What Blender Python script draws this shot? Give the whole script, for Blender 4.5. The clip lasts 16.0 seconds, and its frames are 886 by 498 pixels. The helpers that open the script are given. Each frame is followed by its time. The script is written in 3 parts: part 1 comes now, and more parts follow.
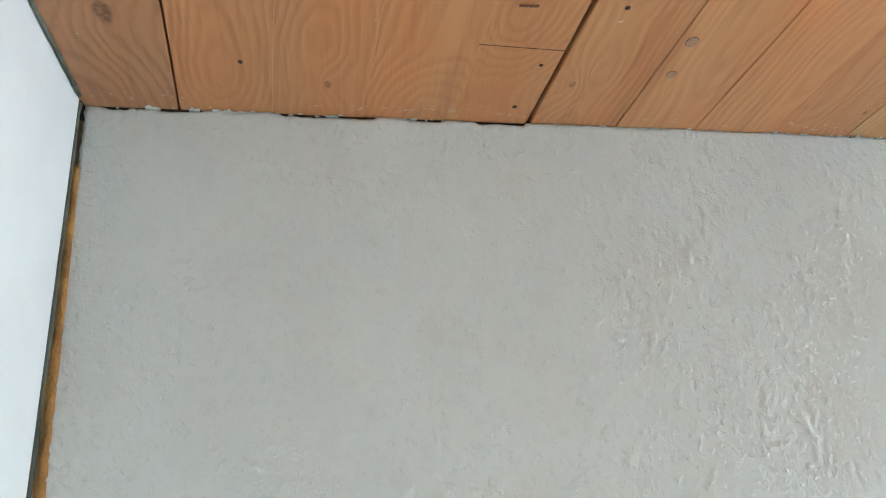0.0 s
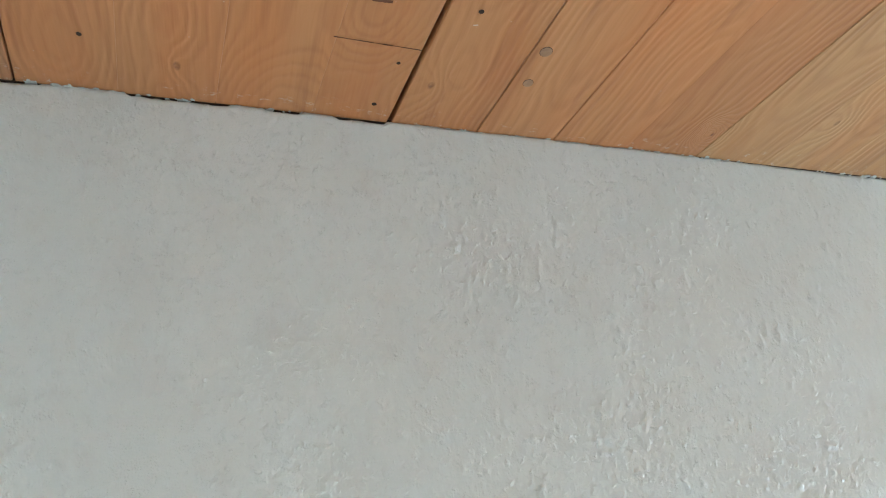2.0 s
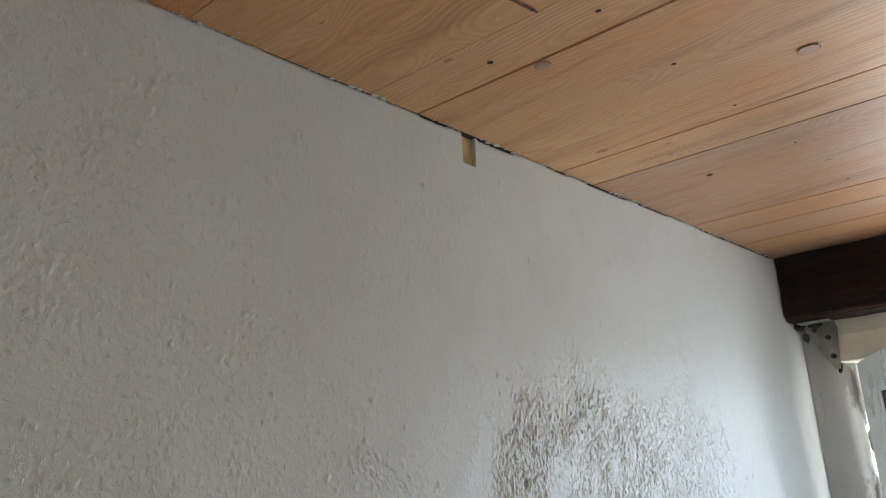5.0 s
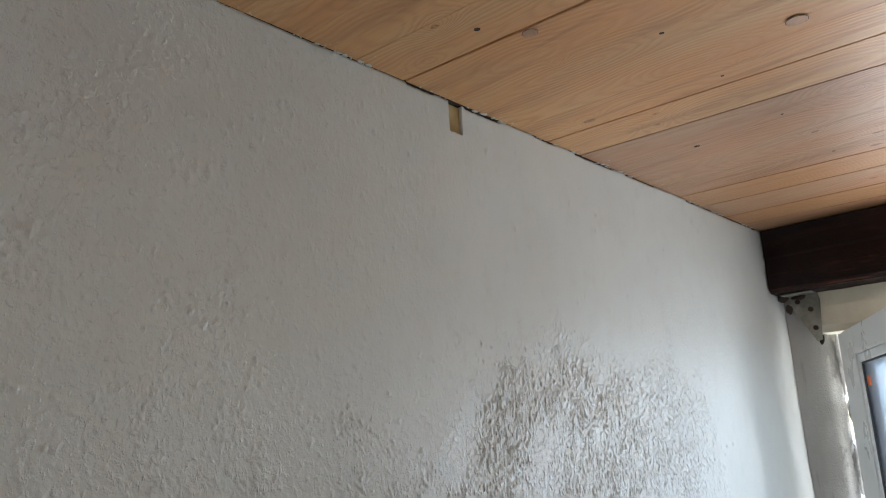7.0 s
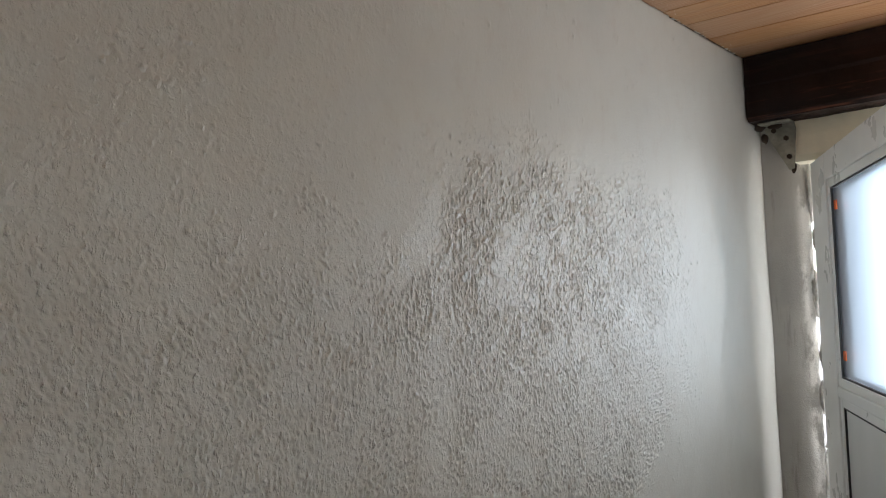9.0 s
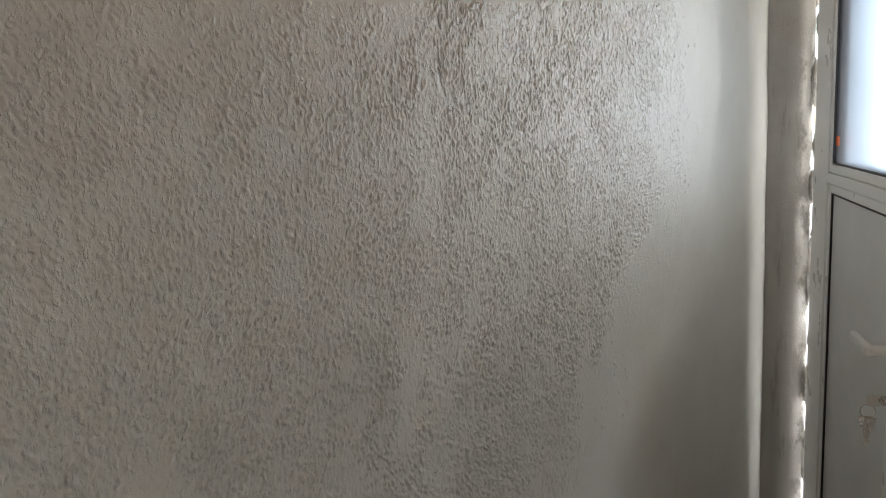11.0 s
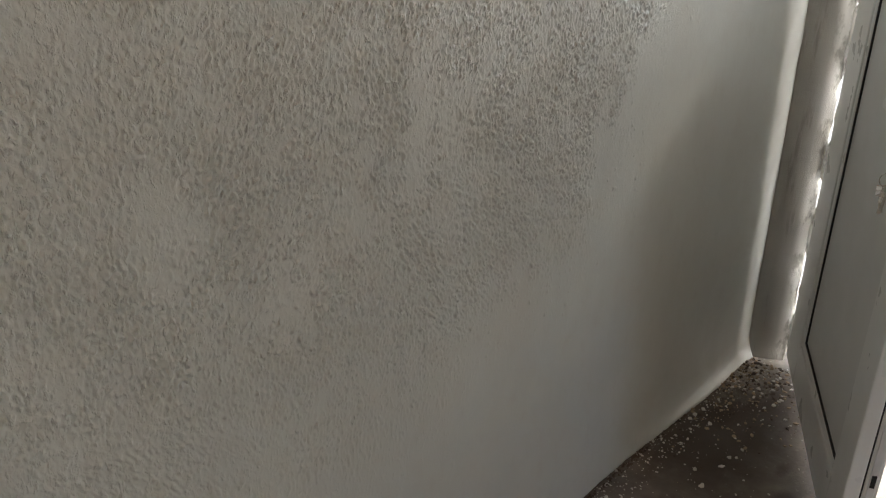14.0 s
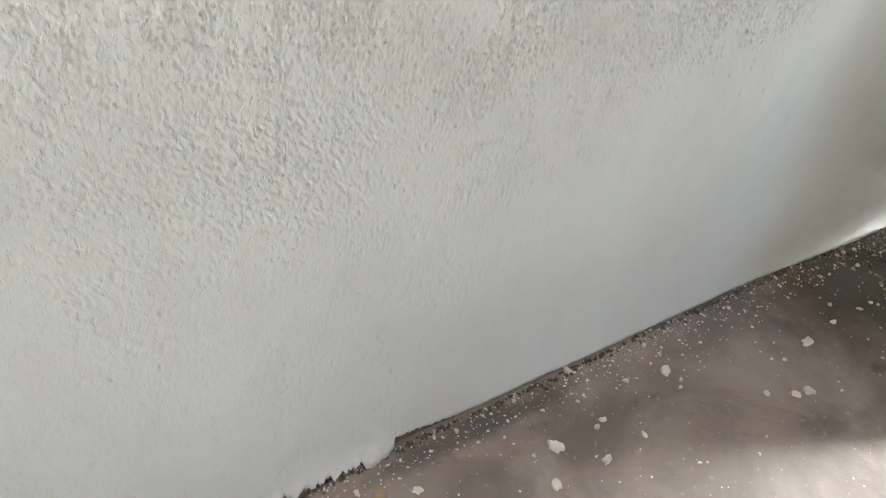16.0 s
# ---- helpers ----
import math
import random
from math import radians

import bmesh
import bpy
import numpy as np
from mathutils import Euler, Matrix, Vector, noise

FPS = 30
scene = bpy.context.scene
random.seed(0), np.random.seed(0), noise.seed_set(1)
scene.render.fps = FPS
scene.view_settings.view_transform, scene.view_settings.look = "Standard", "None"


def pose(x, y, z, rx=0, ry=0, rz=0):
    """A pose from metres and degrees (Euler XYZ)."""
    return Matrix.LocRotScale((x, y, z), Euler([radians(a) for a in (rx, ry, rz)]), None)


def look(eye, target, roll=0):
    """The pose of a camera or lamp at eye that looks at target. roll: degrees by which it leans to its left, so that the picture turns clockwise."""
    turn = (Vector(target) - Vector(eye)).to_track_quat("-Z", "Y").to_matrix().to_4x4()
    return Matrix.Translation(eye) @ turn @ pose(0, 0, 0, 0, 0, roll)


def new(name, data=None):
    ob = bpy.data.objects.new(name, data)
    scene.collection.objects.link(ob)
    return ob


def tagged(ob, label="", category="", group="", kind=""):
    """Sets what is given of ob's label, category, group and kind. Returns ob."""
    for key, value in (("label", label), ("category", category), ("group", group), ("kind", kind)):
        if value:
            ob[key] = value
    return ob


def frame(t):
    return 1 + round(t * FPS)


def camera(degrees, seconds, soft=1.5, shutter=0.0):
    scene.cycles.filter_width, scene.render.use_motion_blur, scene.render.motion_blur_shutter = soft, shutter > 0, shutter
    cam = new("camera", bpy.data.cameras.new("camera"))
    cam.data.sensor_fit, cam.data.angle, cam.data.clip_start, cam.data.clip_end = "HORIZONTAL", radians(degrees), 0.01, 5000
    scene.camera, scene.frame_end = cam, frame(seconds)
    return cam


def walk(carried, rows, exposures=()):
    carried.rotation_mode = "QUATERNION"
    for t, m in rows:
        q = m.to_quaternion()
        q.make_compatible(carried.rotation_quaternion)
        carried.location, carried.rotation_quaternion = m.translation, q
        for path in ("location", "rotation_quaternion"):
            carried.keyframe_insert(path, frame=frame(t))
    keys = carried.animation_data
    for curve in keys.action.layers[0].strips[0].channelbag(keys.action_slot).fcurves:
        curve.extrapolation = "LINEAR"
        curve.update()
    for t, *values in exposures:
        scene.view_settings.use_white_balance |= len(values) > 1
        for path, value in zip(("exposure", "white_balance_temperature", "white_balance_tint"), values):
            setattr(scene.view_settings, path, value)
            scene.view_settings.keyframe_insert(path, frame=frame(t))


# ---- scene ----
cam = camera(60.0, 16.0, soft=1.1)
PATH = [
    (0, (0.303, -0.782, 1.771), (0.552, 1.024, 2.593), -2.1),
    (0.5, (0.302, -0.782, 1.774), (0.537, 1.025, 2.599), -2.2),
    (1, (0.301, -0.779, 1.77), (0.548, 1.018, 2.611), -2.1),
    (1.5, (0.312, -0.779, 1.77), (0.641, 1.007, 2.61), -2.2),
    (2, (0.369, -0.779, 1.765), (0.855, 0.975, 2.595), -2.4),
    (2.5, (0.424, -0.782, 1.755), (1.124, 0.916, 2.548), -2.9),
    (3, (0.476, -0.792, 1.743), (1.375, 0.83, 2.493), -3.1),
    (3.5, (0.509, -0.799, 1.732), (1.581, 0.738, 2.433), -3.1),
    (4, (0.537, -0.807, 1.716), (1.747, 0.644, 2.371), -3.0),
    (4.5, (0.55, -0.816, 1.709), (1.858, 0.564, 2.328), -2.9),
    (5, (0.545, -0.847, 1.694), (1.912, 0.489, 2.282), -2.6),
    (7.3, (0.553, -0.852, 1.689), (1.961, 0.486, 2.168), -2.1),
    (7.5, (0.555, -0.852, 1.675), (1.97, 0.491, 2.118), -2.0),
    (7.7, (0.556, -0.853, 1.657), (1.982, 0.492, 2.053), -1.8),
    (8, (0.572, -0.844, 1.631), (2.012, 0.502, 1.968), -1.6),
    (10.5, (0.6, -0.841, 1.517), (2.067, 0.51, 1.364), -2.0),
    (11, (0.609, -0.84, 1.486), (2.062, 0.503, 1.197), -2.3),
    (11.5, (0.617, -0.837, 1.47), (2.043, 0.497, 1.037), -2.6),
    (12, (0.624, -0.829, 1.454), (2.023, 0.487, 0.897), -2.8),
    (12.5, (0.628, -0.824, 1.431), (2.007, 0.466, 0.773), -2.4),
    (13, (0.629, -0.831, 1.423), (1.989, 0.442, 0.695), -1.9),
    (13.5, (0.629, -0.833, 1.421), (1.974, 0.434, 0.656), -1.7),
    (14, (0.63, -0.83, 1.418), (1.931, 0.446, 0.593), -0.7),
    (14.5, (0.619, -0.809, 1.385), (1.827, 0.473, 0.437), 1.5),
    (15, (0.6, -0.787, 1.343), (1.685, 0.481, 0.241), 4.0),
    (15.5, (0.584, -0.733, 1.277), (1.593, 0.49, 0.057), 7.0),
    (16, (0.579, -0.73, 1.267), (1.515, 0.48, -0.021), 8.0),
]
LIGHT = [
    (0.0, 3.31, 5550, 2), (1.0, 3.31, 5550, 2), (2.0, 3.24, 5550, 2), (3.5, 2.97, 5570, 5), (4.2, 2.52, 5870, 7), (5.0, 2.03, 6070, 9),
    (7.3, 2.0, 6040, 10), (8.0, 1.85, 6240, 11), (10.5, 1.69, 6780, 14), (12.5, 1.99, 6930, 11), (13.5, 1.79, 7030, 13), (14.1, 1.94, 6880, 12), (14.5, 2.23, 6610, 11), (15.2, 2.71, 6460, 9), (16.0, 3.46, 6260, 10),
]
walk(cam, [(t, look(eye, target, roll)) for t, eye, target, roll in PATH], LIGHT)

# ---- daylight ----
world = bpy.data.worlds.new("sky")
scene.world = world
world.use_nodes = True
sky = world.node_tree.nodes.new("ShaderNodeTexSky")
sky.sky_type = "NISHITA"
sky.sun_disc = False
sky.sun_elevation, sky.sun_rotation = radians(50), radians(122)
world.node_tree.links.new(sky.outputs[0], world.node_tree.nodes["Background"].inputs[0])
world.node_tree.nodes["Background"].inputs[1].default_value = 0.13
sun_data = bpy.data.lights.new("sun", "SUN")
sun_data.energy, sun_data.angle, sun_data.color = 3.2, radians(24), (1.0, 0.97, 0.93)
sun = new("sun", sun_data)
sun.matrix_world = look((3 + 1.2, -0.75, 1.7), (3, 0, 0))

# daylight of the open doorway
day_data = bpy.data.lights.new("doorway_daylight", "AREA")
day_data.shape, day_data.size, day_data.size_y = "RECTANGLE", 0.98, 2.02
day_data.energy, day_data.color = 12.5, (1.0, 0.98, 0.96)
day = new("doorway_daylight", day_data)
day.matrix_world = look((3.24, -0.60, 0.97), (2.0, -0.60, 0.97))

# daylight scattered by the frosted pane of the open door
LEAF = pose(2.970, -0.121, 0.006, 0, 0.9, 207.9)
pane_data = bpy.data.lights.new("pane_daylight", "AREA")
pane_data.shape, pane_data.size, pane_data.size_y = "RECTANGLE", 0.50, 0.48
pane_data.energy, pane_data.color = 0.52, (0.99, 0.98, 0.97)
pane_light = new("pane_daylight", pane_data)
pane_light.matrix_world = look(LEAF @ Vector((0.48, 0.045, 1.624)), LEAF @ Vector((0.48, -1.0, 1.624)))

H = 2.30          # underside of the ceiling boards
EAST = 2.985      # inner face of the wall with the door
SOUTH = -2.7


# ---- material tools ----
def material(name, base=(0.5, 0.5, 0.5), rough=0.6, metal=0.0):
    m = bpy.data.materials.new(name)
    m.use_nodes = True
    b = m.node_tree.nodes["Principled BSDF"]
    b.inputs["Base Color"].default_value = (*base, 1)
    b.inputs["Roughness"].default_value = rough
    b.inputs["Metallic"].default_value = metal
    return m


class Net:
    """Short names for the nodes of one material."""

    def __init__(self, m):
        self.t = m.node_tree
        self.b = self.t.nodes["Principled BSDF"]

    def node(self, kind, **ins):
        n = self.t.nodes.new(kind)
        for k, v in ins.items():
            self.put(n, k.replace("_", " "), v)
        return n

    def put(self, n, key, v):
        sock = n.inputs[int(key)] if str(key).isdigit() else n.inputs[key]
        if isinstance(v, bpy.types.NodeSocket):
            self.t.links.new(v, sock)
        else:
            sock.default_value = v

    def math(self, op, a, b=0.0, c=0.0):
        n = self.t.nodes.new("ShaderNodeMath")
        n.operation = op
        for i, v in enumerate((a, b, c)):
            self.put(n, i, v)
        return n.outputs[0]

    def vec(self, op, a, b=(0, 0, 0)):
        n = self.t.nodes.new("ShaderNodeVectorMath")
        n.operation = op
        self.put(n, 0, a), self.put(n, 1, b)
        return n.outputs["Value" if op in ("LENGTH", "DISTANCE", "DOT_PRODUCT") else 0]

    def where(self):
        return self.t.nodes.new("ShaderNodeNewGeometry").outputs["Position"]

    def axis(self, v):
        return self.node("ShaderNodeSeparateXYZ", Vector=v).outputs

    def noise(self, v, scale, detail=4.0, rough=0.55, twist=0.0):
        return self.node("ShaderNodeTexNoise", Vector=v, Scale=scale, Detail=detail, Roughness=rough, Distortion=twist).outputs["Fac"]

    def span(self, v, a, b, c=0.0, d=1.0):
        n = self.t.nodes.new("ShaderNodeMapRange")
        n.interpolation_type = "SMOOTHSTEP"
        for i, x in enumerate((v, a, b, c, d)):
            self.put(n, i, x)
        return n.outputs[0]

    def mix(self, f, a, b):
        n = self.t.nodes.new("ShaderNodeMix")
        n.data_type = "RGBA"
        ins = [s for s in n.inputs if s.type == "RGBA"]
        self.put(n, 0, f)
        for s, v in zip(ins, (a, b)):
            if isinstance(v, bpy.types.NodeSocket):
                self.t.links.new(v, s)
            else:
                s.default_value = (*v, 1)
        return [s for s in n.outputs if s.type == "RGBA"][0]

    def bump(self, height, distance, strength=1.0, under=None):
        n = self.node("ShaderNodeBump", Height=height, Distance=distance, Strength=strength)
        if under:
            self.t.links.new(under, n.inputs["Normal"])
        return n.outputs[0]

    def done(self, color=None, rough=None, normal=None):
        for key, v in (("Base Color", color), ("Roughness", rough), ("Normal", normal)):
            if v is not None:
                self.put(self.b, key, v)


# ---- materials ----
def make_plaster(name, base, tint, rough=0.42, coarse=1.0):
    m = material(name, base, rough)
    n = Net(m)
    p = n.where()
    # fine sand and torn grains under the paint; the trowelled relief is in the wall itself
    g = n.t.nodes.new("ShaderNodeAttribute")
    g.attribute_name = "grit"
    g = g.outputs["Fac"]
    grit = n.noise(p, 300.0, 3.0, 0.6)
    grain = n.noise(n.vec("MULTIPLY", p, (1.0, 1.0, 0.5)), 165.0, 2.5, 0.6)
    fleck = n.span(n.math("SUBTRACT", grain, n.math("MULTIPLY_ADD", g, -0.09, 0.60)), 0.0, 0.20)
    # roller peel, strongest far from the door
    x, _, z = n.axis(p)
    peel = n.math("ADD", n.noise(n.vec("MULTIPLY", p, (1.0, 1.0, 0.8)), 140.0, 2.5, 0.55), n.math("MULTIPLY", n.span(n.noise(p, 100.0, 3.0, 0.6), 0.5, 0.72), 0.5))
    peel = n.math("MULTIPLY", peel, n.math("MULTIPLY", n.span(x, 0.9, 1.7, 0.29, 0.07), n.span(z, 0.1, 1.2, 0.45, 1.0)))
    height = n.math("ADD", n.math("ADD", n.math("MULTIPLY", grit, 0.10), peel), n.math("MULTIPLY", fleck, n.math("MULTIPLY_ADD", g, 0.25, 0.05)))
    b1 = n.bump(n.noise(n.vec("MULTIPLY", p, (1.0, 1.0, 0.6)), 16.0, 3.0), 0.0008 * coarse, 0.7)
    b2 = n.bump(height, 0.0060 * coarse, 1.0, b1)
    b3 = n.bump(n.noise(p, 520.0, 2.0), 0.0004, 0.7, b2)
    stain = n.span(n.noise(p, 1.7, 5.0, 0.6), 0.35, 0.7)
    c = n.mix(stain, base, tint)
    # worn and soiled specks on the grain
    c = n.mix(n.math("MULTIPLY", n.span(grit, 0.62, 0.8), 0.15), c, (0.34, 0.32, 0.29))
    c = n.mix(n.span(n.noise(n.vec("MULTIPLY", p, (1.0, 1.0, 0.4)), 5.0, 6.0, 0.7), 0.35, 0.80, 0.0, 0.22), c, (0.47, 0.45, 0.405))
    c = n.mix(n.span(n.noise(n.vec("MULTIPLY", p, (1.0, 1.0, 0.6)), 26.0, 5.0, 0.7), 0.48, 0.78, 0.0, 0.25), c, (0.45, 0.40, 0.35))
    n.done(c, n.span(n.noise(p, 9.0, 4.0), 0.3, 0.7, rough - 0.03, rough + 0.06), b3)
    return m


def make_pine(name, light, dark, knots=(), ringy=0.75):
    m = material(name, light, 0.5)
    n = Net(m)
    p = n.where()
    uv = n.t.nodes.new("ShaderNodeUVMap").outputs[0]
    u, v, _ = n.axis(uv)
    own = n.t.nodes.new("ShaderNodeNewGeometry").outputs["Random Per Island"]
    shift = n.node("ShaderNodeCombineXYZ", X=n.math("MULTIPLY", own, 37.0), Y=v, Z=n.math("MULTIPLY", own, 11.0)).outputs[0]
    deep = n.math("MULTIPLY_ADD", n.noise(shift, 1.7, 2.0), 0.34, -0.13)
    wob = n.math("MULTIPLY", n.math("SUBTRACT", n.noise(n.vec("MULTIPLY", p, (9.0, 2.5, 1.0)), 2.0, 3.0), 0.5), 0.022)
    off = n.math("MULTIPLY_ADD", own, 0.08, -0.04)
    r = n.math("SQRT", n.math("ADD", n.math("POWER", n.math("ABSOLUTE", n.math("ADD", u, off)), 2.0), n.math("POWER", n.math("ABSOLUTE", deep), 2.0)))
    r = n.math("ADD", r, wob)
    core = None
    for kx, ky, kr in knots:
        d = n.vec("DISTANCE", n.vec("MULTIPLY", p, (1.0, 0.55, 0.0)), (kx, ky * 0.55, 0.0))
        d = n.math("MULTIPLY_ADD", n.noise(p, 40.0, 2.0), 0.008, d)
        bell = n.math("EXPONENT", n.math("MULTIPLY", n.math("POWER", n.math("DIVIDE", d, kr), 2.0), -1.0))
        r = n.math("MULTIPLY_ADD", bell, 0.030, r)
        dot = n.math("MULTIPLY", n.span(d, kr * 0.20, kr * 0.30, 0.75, 0.0), n.span(n.noise(p, 160.0, 2.0), 0.3, 0.6, 0.45, 1.0))
        core = dot if core is None else n.math("MAXIMUM", core, dot)
    ring = n.math("MULTIPLY_ADD", n.math("SINE", n.math("MULTIPLY", r, 6.2832 / 0.0085)), 0.5, 0.5)
    late = n.math("MULTIPLY", n.math("POWER", ring, 2.2), n.span(n.noise(p, 5.0), 0.3, 0.7, 0.25, 0.85))
    fibre = n.noise(n.vec("MULTIPLY", p, (260.0, 9.0, 1.0)), 1.0, 3.0)
    tone = n.math("ADD", n.math("MULTIPLY", late, ringy), n.math("MULTIPLY", n.math("SUBTRACT", fibre, 0.5), 0.45))
    c = n.mix(tone, light, dark)
    warm = tuple(min(1.0, k * f) for k, f in zip(light, (1.0, 0.74, 0.55)))
    c = n.mix(n.math("MULTIPLY", n.span(n.noise(n.vec("MULTIPLY", p, (6.0, 1.2, 1.0)), 1.3, 3.0), 0.35, 0.75), 0.7), c, warm)
    c = n.mix(n.math("MULTIPLY", own, 0.25), c, dark)
    if core is not None:
        c = n.mix(core, c, (dark[0] * 0.5, dark[1] * 0.42, dark[2] * 0.4))
    dirt = n.span(n.noise(p, 26.0, 5.0, 0.7), 0.66, 0.8, 0.0, 0.3)
    c = n.mix(dirt, c, (0.16, 0.09, 0.05))
    streak = n.span(n.noise(n.vec("MULTIPLY", p, (34.0, 2.2, 1.0)), 1.0, 4.0, 0.6), 0.54, 0.74, 0.0, 0.5)
    c = n.mix(streak, c, dark)
    # broad darker heartwood and pale sapwood along single boards
    broad = n.noise(n.vec("ADD", n.vec("MULTIPLY", p, (11.0, 0.9, 1.0)), n.node("ShaderNodeCombineXYZ", X=n.math("MULTIPLY", own, 19.0), Y=0.0, Z=0.0).outputs[0]), 1.0, 4.0, 0.6, 0.4)
    c = n.mix(n.span(broad, 0.52, 0.72, 0.0, 0.42), c, dark)
    _, y, _ = n.axis(p)
    lime = n.math("MULTIPLY", n.span(y, -0.045, -0.004), n.span(n.noise(n.vec("MULTIPLY", p, (1.0, 1.6, 1.0)), 75.0, 4.0, 0.7), 0.60, 0.68))
    lime = n.math("MAXIMUM", lime, n.span(n.noise(p, 60.0, 3.0, 0.6), 0.735, 0.77))
    c = n.mix(n.math("MULTIPLY", lime, 0.7), c, (0.62, 0.57, 0.50))
    nb = n.bump(n.math("ADD", fibre, ring), 0.0005, 0.6)
    n.done(c, n.span(fibre, 0.2, 0.8, 0.38, 0.58), nb)
    return m


def make_concrete(name, base, dark, spots=()):
    m = material(name, base, 0.8)
    n = Net(m)
    p = n.where()
    big = n.span(n.noise(p, 3.2, 5.0, 0.6, 0.6), 0.34, 0.68)
    c = n.mix(big, dark, base)
    c = n.mix(n.span(n.noise(p, 9.0, 5.0, 0.65, 1.2), 0.58, 0.74, 0.0, 0.45), c, (dark[0] * 0.55, dark[1] * 0.5, dark[2] * 0.5))
    c = n.mix(n.span(n.noise(p, 60.0, 3.0), 0.62, 0.75, 0.0, 0.4), c, (0.42, 0.39, 0.35))
    for sx, sy, sa, sb in spots:
        d = n.vec("LENGTH", n.vec("MULTIPLY", n.vec("SUBTRACT", p, (sx, sy, 0.0)), (1 / sa, 1 / sb, 0.0)))
        d = n.math("MULTIPLY_ADD", n.noise(p, 22.0, 4.0), 0.9, d)
        c = n.mix(n.span(d, 0.75, 1.65, 0.6, 0.0), c, (0.035, 0.028, 0.022))
    if spots:
        earth = n.vec("LENGTH", n.vec("MULTIPLY", n.vec("SUBTRACT", p, (2.52, -0.14, 0.0)), (1 / 0.52, 1 / 0.22, 0.0)))
        earth = n.math("MULTIPLY_ADD", n.noise(p, 12.0, 5.0, 0.65), 0.9, earth)
        c = n.mix(n.span(earth, 0.8, 1.7, 0.85, 0.0), c, (0.062, 0.047, 0.036))
        dust = n.vec("LENGTH", n.vec("MULTIPLY", n.vec("SUBTRACT", p, (2.90, -0.06, 0.0)), (1 / 0.30, 1 / 0.13, 0.0)))
        dust = n.math("MULTIPLY_ADD", n.noise(p, 30.0, 5.0, 0.7), 1.2, dust)
        c = n.mix(n.span(dust, 0.6, 1.7, 0.75, 0.0), c, (0.46, 0.43, 0.38))
    nb = n.bump(n.noise(p, 7.0, 4.0), 0.006, 0.7)
    nb = n.bump(n.noise(p, 90.0, 4.0, 0.65), 0.0012, 0.8, nb)
    n.done(c, n.span(n.noise(p, 5.0, 3.0), 0.3, 0.7, 0.55, 0.85), nb)
    return m


def make_plain(name, base, rough, metal=0.0, grain=40.0, depth=0.0006, vary=0.12, gloss=0.08):
    m = material(name, base, rough, metal)
    n = Net(m)
    p = n.where()
    k = n.span(n.noise(p, grain * 0.2, 5.0, 0.6), 0.3, 0.7)
    c = n.mix(k, tuple(v * (1 - vary) for v in base), tuple(min(1.0, v * (1 + vary)) for v in base))
    n.done(c, n.span(n.noise(p, grain, 3.0), 0.3, 0.7, max(0.02, rough - gloss), min(1.0, rough + gloss)), n.bump(n.noise(p, grain * 3, 3.0), depth, 0.7))
    return m


KNOTS = [
    (0.556, -0.082, 0.03),
    (0.062, -0.163, 0.05),
    (0.278, -0.061, 0.03),
    (1.118, -0.270, 0.035),
    (1.283, -0.153, 0.03),
    (1.085, -0.109, 0.025),
    (0.931, -0.057, 0.02),
    (1.743, -0.111, 0.02),
    (0.939, -0.054, 0.025),
    (1.286, -0.160, 0.016),
    (1.509, -0.214, 0.012),
    (1.866, -0.188, 0.011),
    (2.003, -0.525, 0.014),
    (2.158, -0.392, 0.012),
    (0.931, -0.057, 0.016),
    (1.742, -0.425, 0.014),
    (1.748, -0.115, 0.045),
    (1.867, -0.195, 0.03),
    (2.153, -0.396, 0.035),
    (2.260, -0.486, 0.04),
    (2.335, -0.459, 0.04),
    (2.573, -0.389, 0.035),
    (1.818, -0.219, 0.03),
]
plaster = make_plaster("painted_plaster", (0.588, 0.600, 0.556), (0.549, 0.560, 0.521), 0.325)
plaster.node_tree.nodes["Principled BSDF"].inputs["Specular IOR Level"].default_value = 0.6
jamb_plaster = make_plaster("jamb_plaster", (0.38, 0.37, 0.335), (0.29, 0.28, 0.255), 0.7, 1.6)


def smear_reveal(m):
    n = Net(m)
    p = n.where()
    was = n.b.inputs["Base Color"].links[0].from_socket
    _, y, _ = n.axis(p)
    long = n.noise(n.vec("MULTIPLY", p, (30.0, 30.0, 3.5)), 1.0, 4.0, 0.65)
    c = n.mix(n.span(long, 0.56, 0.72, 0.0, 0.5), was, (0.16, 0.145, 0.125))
    # whitish smears at the outer edge, also painting in light spilt round it
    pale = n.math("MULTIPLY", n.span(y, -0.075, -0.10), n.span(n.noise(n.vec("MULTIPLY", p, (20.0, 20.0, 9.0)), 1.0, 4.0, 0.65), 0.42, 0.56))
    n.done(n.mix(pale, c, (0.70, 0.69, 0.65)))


smear_reveal(jamb_plaster)
white_board = make_plain("white_board", (0.83, 0.86, 0.855), 0.5, grain=25, vary=0.04)
core_mat = make_plain("raw_filler", (0.26, 0.19, 0.09), 0.9, grain=60, depth=0.004, vary=0.4)
pines = [
    make_pine("pine_orange", (0.54, 0.262, 0.105), (0.25, 0.085, 0.028), KNOTS, 0.40),
    make_pine("pine_yellow", (0.53, 0.315, 0.140), (0.24, 0.105, 0.038), KNOTS, 0.42),
    make_pine("pine_pale", (0.37, 0.225, 0.13), (0.18, 0.088, 0.043), KNOTS, 0.34),
]
notch_mat = make_plain("notch_filler", (0.40, 0.30, 0.14), 0.9, grain=60, depth=0.003, vary=0.3)
pine_figured = make_pine("pine_figured", (0.43, 0.225, 0.105), (0.15, 0.062, 0.026), KNOTS, 0.85)
